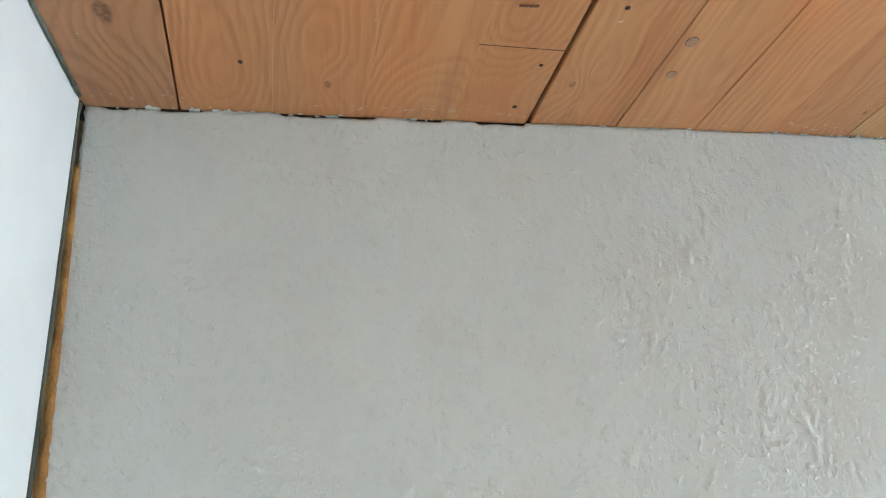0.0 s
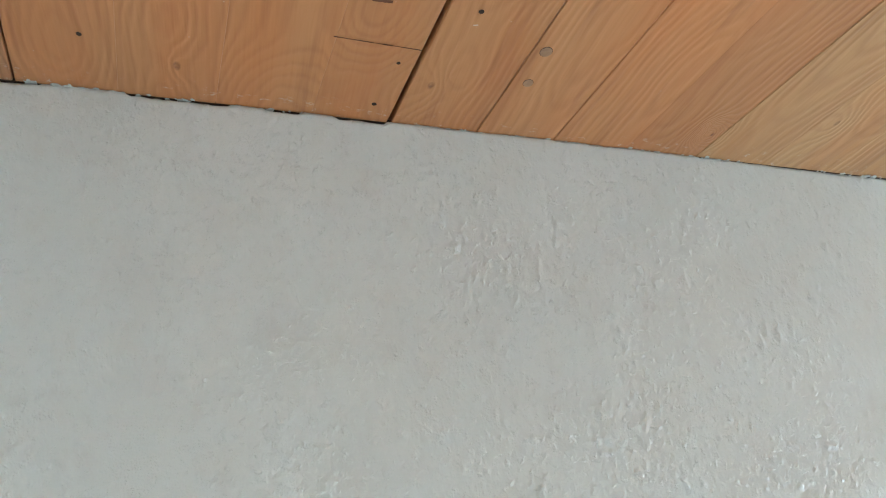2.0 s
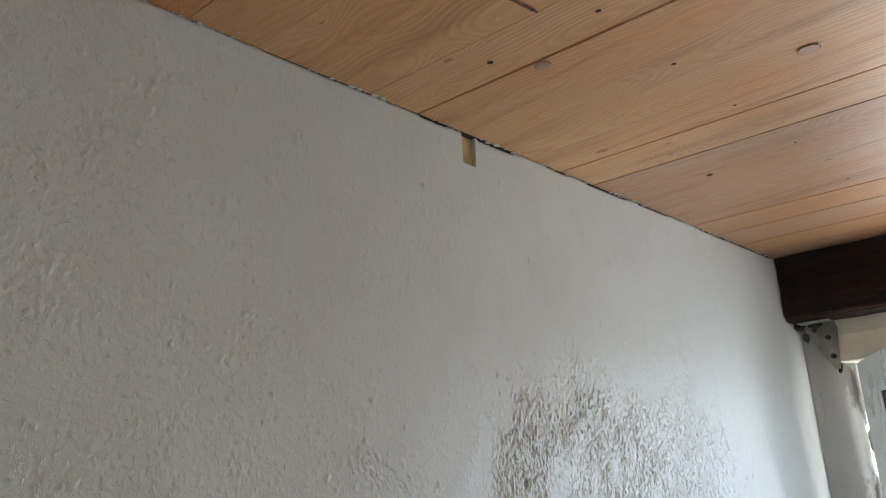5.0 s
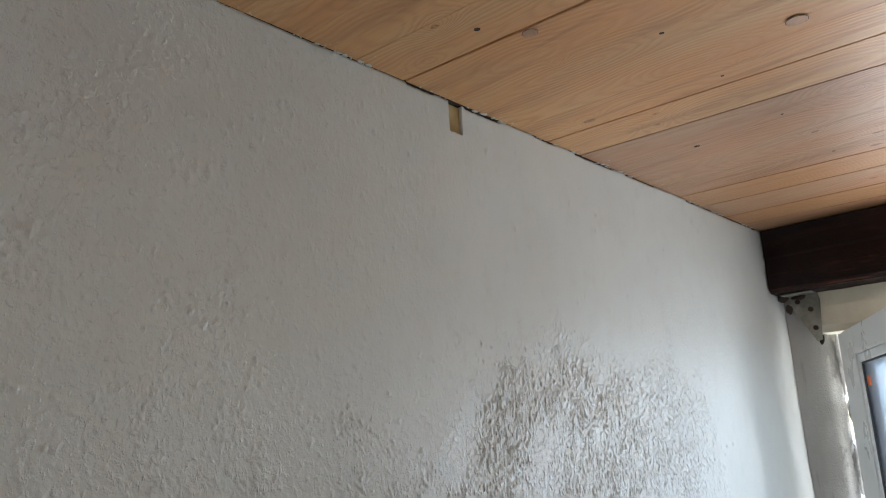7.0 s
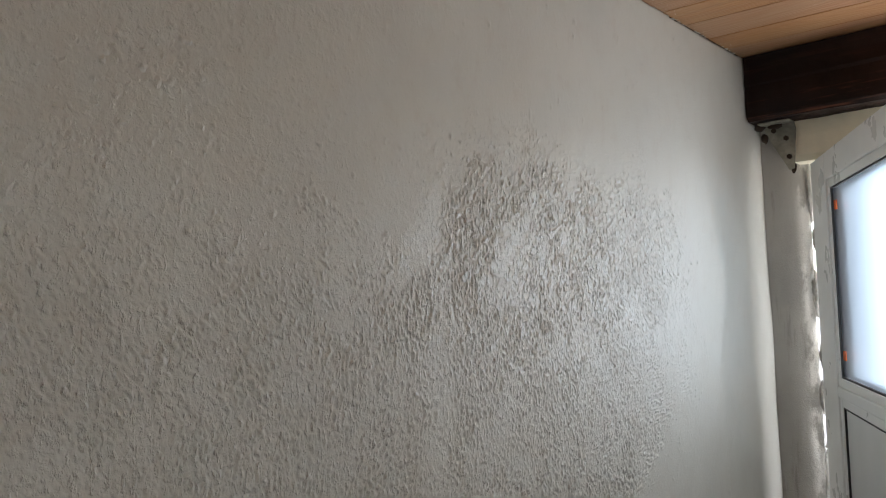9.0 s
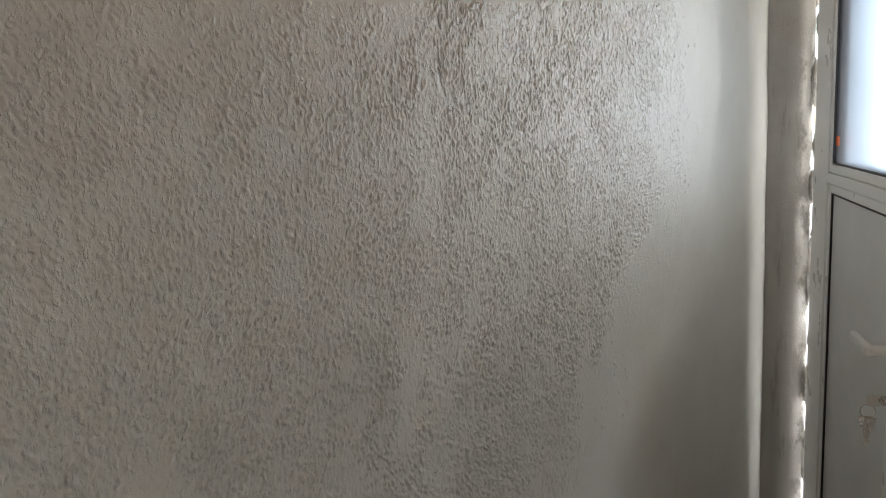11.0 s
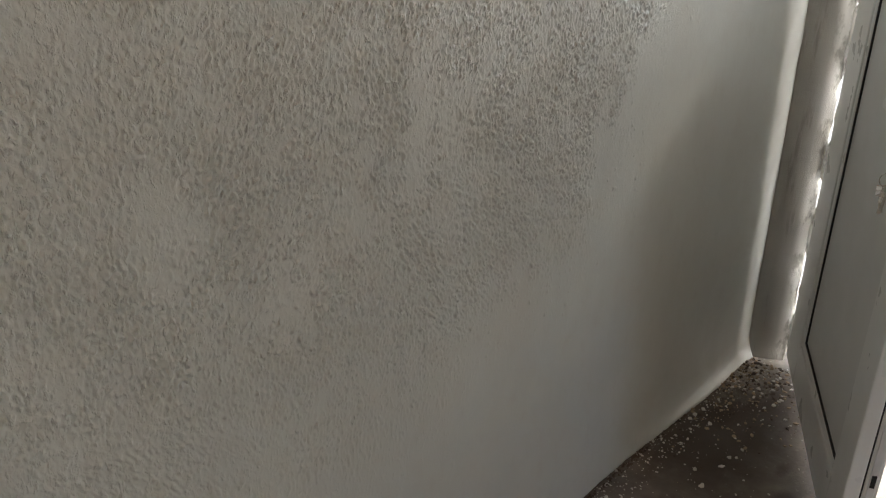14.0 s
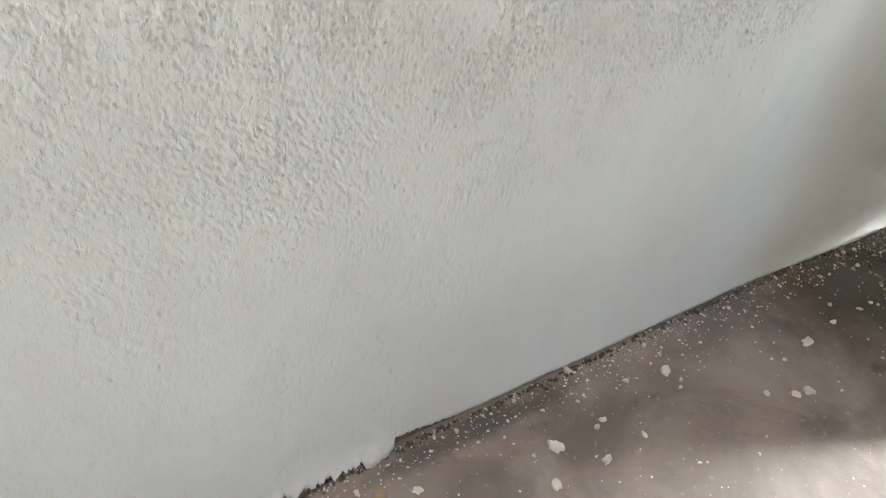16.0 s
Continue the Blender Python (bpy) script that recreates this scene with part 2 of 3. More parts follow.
pine_tan = make_pine("pine_tan", (0.40, 0.235, 0.11), (0.20, 0.095, 0.04), KNOTS, 0.4)
seal_mat = make_plain("dark_sealant", (0.09, 0.10, 0.078), 0.7, grain=80, depth=0.001, vary=0.4)
gap_dark = material("groove_shadow_dirt", (0.035, 0.022, 0.014), 0.95)
plug_mat = make_plain("knot_plug", (0.36, 0.215, 0.125), 0.55, grain=90, vary=0.3)
ink_mat = make_plain("burnt_mark", (0.11, 0.045, 0.02), 0.8, grain=90, vary=0.4)
beam_mat = make_plain("dark_stained_beam", (0.013, 0.0046, 0.003), 0.5, grain=20, depth=0.004, vary=0.5)


def wear_beam(m):
    n = Net(m)
    p = n.where()
    was = n.b.inputs["Base Color"].links[0].from_socket
    _, _, z = n.axis(p)
    grain = n.noise(n.vec("MULTIPLY", p, (60.0, 3.0, 60.0)), 1.0, 4.0, 0.65)
    low = n.span(z, 2.20, 2.13, 0.15, 1.0)
    n.done(n.mix(n.math("MULTIPLY", n.span(grain, 0.52, 0.70), low), was, (0.10, 0.035, 0.018)))


wear_beam(beam_mat)
beam_mat.node_tree.nodes["Principled BSDF"].inputs["Specular IOR Level"].default_value = 0.2
floor_mat = make_concrete("dusty_concrete", (0.29, 0.258, 0.225), (0.15, 0.130, 0.110), ((2.337, -0.375, 0.05, 0.035), (2.56, -0.21, 0.10, 0.04), (2.64, -0.10, 0.14, 0.06), (2.21, -0.35, 0.03, 0.02), (2.45, -0.33, 0.04, 0.02), (1.25, -0.04, 0.30, 0.035)))
yard_mat = make_concrete("yard_concrete", (0.42, 0.41, 0.39), (0.32, 0.31, 0.29))
upvc = make_plain("white_upvc", (0.74, 0.75, 0.74), 0.34, grain=12, depth=0.00004, vary=0.02)
panel_mat = make_plain("white_door_panel", (0.66, 0.67, 0.66), 0.38, grain=8, depth=0.00004, vary=0.03)
rubber = material("black_gasket", (0.012, 0.012, 0.013), 0.6)
steel = make_plain("galvanised_steel", (0.13, 0.12, 0.11), 0.5, 1.0, grain=60, vary=0.25)
bracket_steel = make_plain("dull_zinc_plate", (0.27, 0.265, 0.22), 0.6, 0.4, grain=70, depth=0.001, vary=0.4)
strip_steel = make_plain("bright_lock_strip", (0.68, 0.69, 0.70), 0.45, 0.3, grain=60, vary=0.1)
chrome = make_plain("satin_nickel", (0.62, 0.60, 0.56), 0.25, 1.0, grain=50, vary=0.1)
foam_cream = make_plain("cream_lintel_render", (0.78, 0.73, 0.58), 0.75, grain=30, depth=0.002, vary=0.08)
foam_orange = make_plain("old_foam", (0.36, 0.185, 0.05), 0.9, grain=80, depth=0.004, vary=0.45)
chip_mat = make_plain("plaster_chip", (0.62, 0.60, 0.55), 0.85, grain=70, depth=0.001, vary=0.2)
tan_chip = make_plain("wood_chip", (0.36, 0.28, 0.19), 0.85, grain=70, depth=0.001, vary=0.3)
soil_shade_mat = make_plain("dark_rubble_and_foot_shade", (0.10, 0.078, 0.06), 0.95, grain=60, depth=0.004, vary=0.5)
orange_tape = material("orange_sticker", (0.80, 0.15, 0.03), 0.5)

glass = material("frosted_glass", (0.22, 0.29, 0.37), 0.32)
glass.node_tree.nodes["Principled BSDF"].inputs["Transmission Weight"].default_value = 1.0
glass.node_tree.nodes["Principled BSDF"].inputs["IOR"].default_value = 1.12


# ---- mesh tools ----
def mesh_ob(name, bm, mats, parent=None, smooth=False):
    me = bpy.data.meshes.new(name)
    bm.normal_update()
    bm.to_mesh(me)
    bm.free()
    for m in mats if isinstance(mats, (list, tuple)) else [mats]:
        me.materials.append(m)
    if smooth:
        me.polygons.foreach_set("use_smooth", [True] * len(me.polygons))
    ob = new(name, me)
    ob.parent = parent
    return ob


def part(name, bm, mats, parent, label="", smooth=False):
    return tagged(mesh_ob(name, bm, mats, parent, smooth), label)


def boxes(*corners, bevel=0.0, segs=2):
    """One bmesh of boxes, each given by two opposite corners."""
    bm = bmesh.new()
    for a, b in corners:
        made = bmesh.ops.create_cube(bm, size=1)["verts"]
        for v in made:
            v.co = Vector([(a[i] + b[i]) / 2 + v.co[i] * (b[i] - a[i]) for i in range(3)])
    if bevel:
        bmesh.ops.bevel(bm, geom=bm.edges[:], offset=bevel, segments=segs, affect="EDGES", profile=0.5)
    return bm


def rod(a, b, r, segs=12):
    a, b = Vector(a), Vector(b)
    bm = bmesh.new()
    m = Matrix.Translation((a + b) / 2) @ (b - a).to_track_quat("Z", "Y").to_matrix().to_4x4()
    bmesh.ops.create_cone(bm, cap_ends=True, segments=segs, radius1=r, radius2=r, depth=(b - a).length, matrix=m)
    return bm


def n3(x, y, z=0.0):
    return noise.noise((x, y, z))


def setting(ob, label, category):
    return tagged(ob, label, category, kind="structure")


# ---- walls ----
NOTCH = (1.476, 1.510)


def plaster_top(x):
    if NOTCH[0] <= x <= NOTCH[1]:
        return 2.241 + 0.002 * n3(x * 300, 5)
    # short stretches where the plaster stops below the boards
    low = 0.0
    for a, b, d in ((0.02, 0.05, 2.5), (0.08, 0.135, 3), (0.22, 0.335, 3.5), (0.375, 0.42, 3.5), (0.455, 0.52, 4), (1.37, 1.44, 3), (1.515, 1.62, 4.5), (1.72, 1.80, 3), (1.86, 2.02, 4), (2.06, 2.2, 3.5), (2.36, 2.8, 4)):
        if a < x < b:
            low = max(low, d * 0.001 * min(1.0, min(x - a, b - x) / 0.004))
    return H - 0.0005 - low - 0.0018 * abs(n3(x * 55, 2)) - 0.0015 * abs(n3(x * 160, 9))


def plaster_foot(x):
    z = 0.0 + 0.005 * abs(n3(x * 30, 1)) + 0.006 * abs(n3(x * 110, 3)) + 0.004 * max(0.0, n3(x * 9, 5))
    rag = 0.010 * n3(x * 60, 4) + 0.007 * n3(x * 170, 6)
    if x < 1.02:
        z += 0.010 + 0.012 * max(0.0, n3(x * 26, 8)) + rag
    elif x < 1.09:
        z = 0.0005 + max(0.0, rag)
    elif x < 1.30:
        z += 0.028 * max(0.0, 1 - (x - 1.085) / 0.20) ** 1.3 + rag * max(0.0, 1 - (x - 1.09) / 0.2)
    return max(-0.006, z)


# the trowelled coat: height of the plaster over an even grid of the wall
STEP = 0.0016
GX, GZ = np.arange(-0.06, 3.02, STEP), np.arange(-0.06, 2.36, STEP)
MX, MZ = np.meshgrid(GX, GZ)
coat = np.random.default_rng(5)


def smear(across, along, lean=0.0):
    """Noise of unit spread, blurred by across and along metres; lean turns the long way from upright."""
    kx, kz = np.meshgrid(np.fft.rfftfreq(GX.size, STEP), np.fft.fftfreq(GZ.size, STEP))
    c, s = math.cos(radians(lean)), math.sin(radians(lean))
    low = np.exp(-2 * math.pi ** 2 * ((c * kx - s * kz) ** 2 * across ** 2 + (s * kx + c * kz) ** 2 * along ** 2))
    f = np.fft.irfft2(np.fft.rfft2(coat.standard_normal(MX.shape)) * low, s=MX.shape)
    return (f - f.mean()) / f.std()


def ramp(v, a, b, c=0.0, d=1.0):
    k = np.clip((v - a) / (b - a), 0, 1)
    return c + (d - c) * k * k * (3 - 2 * k)


def coat_height():
    wander = 0.05 * smear(0.07, 0.09)
    fine_wander = 0.035 * smear(0.02, 0.02)
    x, z = MX + wander + fine_wander, MZ + 0.8 * wander + fine_wander
    # where the grit stands: ends at a trowelled edge towards the door, thins out upwards and to the foot
    edge = np.clip(1.66 + (MZ - 0.45) * 0.85, 1.5, 2.46)
    amount = ramp(x, edge - 0.30, edge + 0.13, 1.0, 0.0)
    top = 1.66 + 0.20 * ramp(MX, 1.2, 1.75) - 0.10 * ramp(MX, 2.0, 2.4)
    amount *= ramp(z, top - 0.10, top + 0.12, 1.0, 0.10)
    amount *= ramp(z, 0.30, 0.88, 0.24, 1.0) * ramp(x, 0.45, 1.0, 0.6, 1.0)
    # islands that were skimmed over
    amount *= ramp(smear(0.03, 0.035), 0.9, 2.2, 1.0, 0.65)
    for ix, iz, ia, ib in ((1.50, 1.78, 0.09, 0.06), (1.20, 0.93, 0.05, 0.06), (2.33, 1.27, 0.06, 0.07), (1.28, 1.60, 0.06, 0.03)):
        amount *= ramp(np.hypot((x - ix) / ia, (z - iz) / ib), 0.3, 1.5, 0.5, 1.0)
    # strokes: upright over most of the wall, slanting or flat in some sweeps
    turn = smear(0.11, 0.13)
    flat = ramp(np.hypot((x - 2.28) / 0.28, (z - 1.33) / 0.20), 0.5, 1.1, 1.0, 0.0)
    upright, slant, back, level = smear(0.0010, 0.0023), smear(0.0010, 0.0025, -32), smear(0.0010, 0.0021, 28), smear(0.0010, 0.0032, 72)
    w1, w2 = ramp(turn, 0.3, 0.9), ramp(turn, -1.3, -0.7, 1.0, 0.0)
    stroke = upright * (1 - w1) * (1 - w2) + slant * w1 + back * w2
    stroke = stroke * (1 - flat) + level * flat
    coarse = 0.75 * smear(0.0017, 0.0030) + 0.66 * stroke
    clump = smear(0.012, 0.016)
    need = 2.4 - 1.75 * amount - 0.38 * clump
    rise = np.maximum(0.0, stroke - need)
    lump = np.maximum(0.0, coarse - need - 0.3)
    big = ramp(MX, 0.7, 1.4, 0.8, 1.0) * ramp(MZ, 0.5, 1.02, 0.5, 1.15) * ramp(MZ, 0.95, 1.45, 2.2, 0.95)
    # grains torn up by the trowel, with shallow hollows between them
    h = big * (0.45 + 0.55 * amount) * (0.0010 * np.tanh(1.3 * rise) + 0.0004 * np.tanh(1.5 * lump))
    h += big * 0.00050 * ramp(amount + 0.16 * clump, 0.30, 0.95) * np.clip(stroke, -1.8, 2.2)
    # soft roller peel high up and far from the door, with a few crumbs under the paint
    peel = ramp(x, 1.0, 1.6, 1.0, 0.25) * ramp(x, edge, edge + 0.2, 1.0, 0.2) * ramp(z, 0.1, 0.8, 0.55, 1.0)
    h += peel * (0.00012 * smear(0.0033, 0.0036) + 0.0009 * np.maximum(0.0, smear(0.0028, 0.003) - 1.0 - 0.5 * smear(0.03, 0.03)))
    crumbs_under = np.maximum(0.0, smear(0.0030, 0.0036) - 2.55 - 0.3 * clump)
    h += 0.0022 * np.tanh(2.2 * crumbs_under) * ramp(x, edge, edge + 0.15, 1.0, 0.0)
    # hand-worked unevenness
    h += 0.0011 * smear(0.30, 0.26) + 0.0007 * smear(0.065, 0.075) + 0.00030 * smear(0.020, 0.024)
    return h, amount


def wall_axis(a, b, fine_a, fine_b, fine, wide):
    n = [max(1, round((q - p) / d)) for p, q, d in ((a, fine_a, wide), (fine_a, fine_b, fine), (fine_b, b, wide))]
    return np.concatenate([np.linspace(a, fine_a, n[0], False), np.linspace(fine_a, fine_b, n[1], False), np.linspace(fine_b, b, n[2] + 1)])


def north_plaster():
    xs = wall_axis(0.0, 2.93, 0.60, 2.52, 0.0017, 0.0042)
    xs = np.unique(np.concatenate([xs[np.abs(xs - sum(NOTCH) / 2) > 0.019], [NOTCH[0] - 0.001, NOTCH[0], NOTCH[1], NOTCH[1] + 0.001], np.linspace(NOTCH[0] + 0.003, NOTCH[1] - 0.003, 10)]))
    mid = wall_axis(0.08, 2.2, 0.60, 1.92, 0.0017, 0.0042)
    foot = np.array([plaster_foot(x) for x in xs])
    top = np.array([plaster_top(x) for x in xs])
    Z = np.concatenate([[0.08 + k * (foot - 0.08) for k in (1.0, 0.85, 0.7, 0.55, 0.4, 0.25, 0.12)], np.repeat(mid[:, None], xs.size, 1), [2.2 + k * (top - 2.2) for k in np.linspace(0.05, 1.0, 20)]])
    X = np.repeat(xs[None, :], Z.shape[0], 0)
    h, amount = coat_height()
    fx, fz = (X - GX[0]) / STEP, (Z - GZ[0]) / STEP
    i, j = np.clip(fx.astype(int), 0, GX.size - 2), np.clip(fz.astype(int), 0, GZ.size - 2)
    u, v = fx - i, fz - j
    y = -((h[j, i] * (1 - u) + h[j, i + 1] * u) * (1 - v) + (h[j + 1, i] * (1 - u) + h[j + 1, i + 1] * u) * v)
    gritty = amount[np.rint(np.clip(fz, 0, GZ.size - 1)).astype(int), np.rint(np.clip(fx, 0, GX.size - 1)).astype(int)]
    # plaster spilt out over the floor
    spill = np.array([1 + 0.6 * n3(x * 45, 3) for x in xs])[None, :]
    y -= 0.020 * np.maximum(0.0, 1 - Z / 0.05) ** 1.5 * np.clip((1.10 - X) / 0.04, 0, 1) * spill
    # the corner by the door is a soft hollow
    y -= 0.006 * np.maximum(0.0, (X - 2.80) / 0.13) ** 2
    # the foot swells towards the corner
    y -= 0.03 * np.maximum(0.0, 1 - Z / 0.10) ** 2 * np.clip((X - 2.2) / 0.5, 0, 1)
    # the ragged side along the open joint leans with the board
    left = np.where(Z > 1.7, 0.001 + 0.05 * np.maximum(0.0, H - Z), 0.031)
    rag = np.array([0.003 * n3(z * 40, 6) + 0.0025 * n3(z * 130, 2) for z in Z[:, 0]])[:, None]
    X = np.where(X < 0.05, left + X / 0.05 * (0.05 - left) + rag * (X < 0.002), X)
    nz, nx = X.shape
    grid = np.arange(nz * nx).reshape(nz, nx)
    rim = np.concatenate([grid[0], grid[1:, -1], grid[-1, -2::-1], grid[-2:0:-1, 0]])
    pts = np.stack([X, y, Z], -1).reshape(-1, 3)
    pts = np.concatenate([pts, pts[rim] + (0, 0.018, 0)])
    quads = np.stack([grid[:-1, :-1], grid[:-1, 1:], grid[1:, 1:], grid[1:, :-1]], -1).reshape(-1, 4)
    back = nz * nx + np.arange(rim.size)
    sides = np.stack([np.roll(rim, -1), rim, back, np.roll(back, -1)], -1)
    faces = np.concatenate([quads, sides]).astype(np.int32)
    me = bpy.data.meshes.new("wall_north")
    me.vertices.add(len(pts)), me.loops.add(faces.size), me.polygons.add(len(faces))
    me.vertices.foreach_set("co", pts.astype(np.float32).ravel())
    me.loops.foreach_set("vertex_index", faces.ravel())
    me.polygons.foreach_set("loop_start", np.arange(0, faces.size, 4, dtype=np.int32))
    me.update(calc_edges=True)
    me.polygons.foreach_set("use_smooth", np.arange(len(faces)) < len(quads))
    grit = me.attributes.new("grit", "FLOAT", "POINT")
    grit.data.foreach_set("value", np.concatenate([gritty.ravel(), np.zeros(rim.size)]).astype(np.float32))
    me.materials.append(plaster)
    return new("wall_north", me)


wall_north = setting(north_plaster(), "grey-white painted rough trowelled plaster wall with a ragged edge", "wall")
setting(mesh_ob("wall_north_core", boxes(((-0.2, 0.03, 0.0), (3.25, 0.25, H))), core_mat), "raw yellow-brown masonry behind the plaster", "wall")


# near-black boxes set into the joint so that it reads as deep shade
setting(mesh_ob("joint_shade", boxes(((0.0, 0.001, H - 0.0012), (2.9, 0.03, H + 0.004)), ((-0.15, -0.009, H - 0.0015), (-0.0005, 0.03, H + 0.004))), gap_dark), "dark strip standing for the shade in the open joint over the plaster", "gap")
# dark box behind the foot: its colour gives the recess its shade
setting(mesh_ob("foot_shade", boxes(((0.2, 0.008, -0.003), (2.93, 0.03, 0.05))), soil_shade_mat), "dark strip standing for the shade under the plaster at the wall foot", "joint")
setting(mesh_ob("notch_filler", boxes(((1.468, 0.010, 2.232), (1.518, 0.03, H - 0.002)), bevel=0.002), notch_mat), "yellow-brown filler inside the wall notch", "filler")


def west_panel():
    bm = bmesh.new()
    lean = 0.05
    ring = []
    for y in (SOUTH, -0.012):
        for z in (0.0, 1.7, H + 0.02):
            x = -0.004 + lean * min(0.6, max(0.0, H - z))
            ring.append((bm.verts.new((x, y, z)), bm.verts.new((x - 0.2, y, z))))
    a0, a1, a2, b0, b1, b2 = ring
    for p, q in ((a0, a1), (a1, a2)):
        r, s = (b0, b1) if p is a0 else (b1, b2)
        bm.faces.new((p[0], r[0], s[0], q[0])), bm.faces.new((p[1], q[1], s[1], r[1]))
        bm.faces.new((r[0], r[1], s[1], s[0])), bm.faces.new((p[0], q[0], q[1], p[1]))
    bm.faces.new((a2[0], b2[0], b2[1], a2[1])), bm.faces.new((a0[0], a0[1], b0[1], b0[0]))
    bmesh.ops.recalc_face_normals(bm, faces=bm.faces[:])
    return bm


setting(mesh_ob("wall_west", west_panel(), white_board), "smooth white board wall beside an open joint", "wall")


def joint_foam():
    bm = bmesh.new()
    cols = 5
    grid = []
    for j in range(120):
        z = 1.2 + j * 1.02 / 119
        x0 = -0.003 + 0.05 * min(0.6, H - z)
        row = []
        for i in range(cols):
            k = i / (cols - 1)
            y = -0.001 - 0.006 * math.sin(k * math.pi) + 0.0045 * n3(z * 60, k * 4, 3) + 0.003 * n3(z * 170, k * 7, 5)
            row.append(bm.verts.new((x0 - 0.004 + k * (0.008 + 0.018 * min(0.6, H - z)), y + 0.008 * (1 - k), z)))
        grid.append(row)
    for a, b in zip(grid, grid[1:]):
        for i in range(cols - 1):
            bm.faces.new((a[i], a[i + 1], b[i + 1], b[i]))
    ext = bmesh.ops.extrude_face_region(bm, geom=bm.faces[:])
    bmesh.ops.translate(bm, vec=(0, 0.02, 0), verts=[v for v in ext["geom"] if isinstance(v, bmesh.types.BMVert)])
    bmesh.ops.recalc_face_normals(bm, faces=bm.faces[:])
    return bm


tagged(mesh_ob("foam_strip", joint_foam(), foam_orange, smooth=True), "crumbly orange-brown foam filling in the open wall joint", "foam")

def bead(points, r):
    """A ragged bead of sealant along points."""
    bm = bmesh.new()
    rings = []
    for k, q in enumerate(points):
        along = (Vector(points[min(k + 1, len(points) - 1)]) - Vector(points[max(k - 1, 0)])).normalized()
        side = along.orthogonal().normalized()
        rr = r * (1 + 0.7 * n3(k * 0.37, r * 900) + 0.4 * n3(k * 1.1, 7))
        rings.append([bm.verts.new(Vector(q) + rr * (math.cos(a) * side + math.sin(a) * along.cross(side))) for a in (i * math.tau / 7 for i in range(7))])
    for a, c in zip(rings, rings[1:]):
        for i in range(7):
            bm.faces.new((a[i], a[(i + 1) % 7], c[(i + 1) % 7], c[i]))
    bm.faces.new(rings[0][::-1]), bm.faces.new(rings[-1])
    bmesh.ops.recalc_face_normals(bm, faces=bm.faces[:])
    return bm


tagged(mesh_ob("sealant_bead", bead([(0.0005, -0.02 - 0.006 * k, H - 0.001) for k in range(200)], 0.0022), seal_mat, smooth=True), "dark grey-green sealant between white board and ceiling", "sealant")
tagged(mesh_ob("sealant_bead", bead([(-0.002 + 0.05 * min(0.6, H - z), -0.010, z) for z in (2.296 - 0.006 * k for k in range(150))], 0.0017), seal_mat, smooth=True), "dark grey-green sealant down the open wall joint", "sealant")

# the wall with the door: jamb by the corner, the rest beyond the opening, and the part over the lintel
OPEN = (-0.115, -1.12)


def jamb():
    bm = bmesh.new()
    n = 150
    outline = ((2.925, 0.03), (2.928, 0.0), (2.934, -0.03), (2.957, -0.072), (2.974, -0.096), (2.982, -0.107), (2.987, -0.113), (2.998, -0.111), (3.03, -0.085), (3.06, -0.03), (3.22, -0.02), (3.22, 0.03))
    rows_ = []
    for j in range(n + 1):
        z = 2.1 * j / n
        row = []
        for i, (x, y) in enumerate(outline):
            k = (0.0, 0.3, 0.5, 0.8, 1.2, 2.0, 2.4, 1.8, 0.6, 0, 0, 0)[i]
            wob = 0.0030 * n3(z * 9, i * 2.1) + 0.0028 * n3(z * 38, i * 1.3)
            row.append(bm.verts.new((x - k * wob, y + k * 0.8 * 0.0035 * n3(z * 30, i * 0.4, 6), z)))
        rows_.append(row)
    for a, b in zip(rows_, rows_[1:]):
        for i in range(len(outline)):
            j = (i + 1) % len(outline)
            bm.faces.new((a[i], b[i], b[j], a[j]))
    bm.faces.new(rows_[0]), bm.faces.new(rows_[-1])
    bmesh.ops.recalc_face_normals(bm, faces=bm.faces[:])
    return bm


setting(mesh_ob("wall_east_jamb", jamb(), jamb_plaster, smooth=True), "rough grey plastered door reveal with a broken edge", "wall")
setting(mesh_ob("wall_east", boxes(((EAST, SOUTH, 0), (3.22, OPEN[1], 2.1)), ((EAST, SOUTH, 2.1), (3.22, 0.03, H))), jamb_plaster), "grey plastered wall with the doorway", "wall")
# unseen wall behind: opening added for fill daylight, made deep to hold back sun
setting(mesh_ob("wall_south", boxes(((-0.2, SOUTH - 0.4, 0), (3.22, SOUTH, 0.6)), ((-0.2, SOUTH - 0.4, 2.1), (3.22, SOUTH, H)), ((-0.2, SOUTH - 0.4, 0.6), (2.05, SOUTH, 2.1)), ((2.85, SOUTH - 0.4, 0.6), (3.22, SOUTH, 2.1))), plaster), "unseen plaster wall with an opening added to let in daylight", "wall")

# ---- floor and outside ground ----


def floor_mesh():
    bm = bmesh.new()
    step = 0.03
    nx, ny = 108, 92
    grid = []
    for j in range(ny + 1):
        y = 0.03 - j * step
        row = []
        for i in range(nx + 1):
            x = -0.02 + i * step
            heap = max(0.0, 1 - math.hypot((x - 2.85) / 0.45, (y + 0.02) / 0.16))
            z = 0.003 * n3(x * 3, y * 3) + 0.0015 * n3(x * 14, y * 14) - 0.003 + 0.012 * heap
            row.append(bm.verts.new((x, y, z)))
        grid.append(row)
    for a, b in zip(grid, grid[1:]):
        for i in range(nx):
            bm.faces.new((a[i], b[i], b[i + 1], a[i + 1]))
    return bm


setting(mesh_ob("floor", floor_mesh(), floor_mat, smooth=True), "bare dusty brown-grey concrete floor with dark stains", "floor")
setting(mesh_ob("ground", boxes(((-600, -600, -0.12), (600, 600, -0.06))), yard_mat), "pale concrete yard outside the door", "ground")

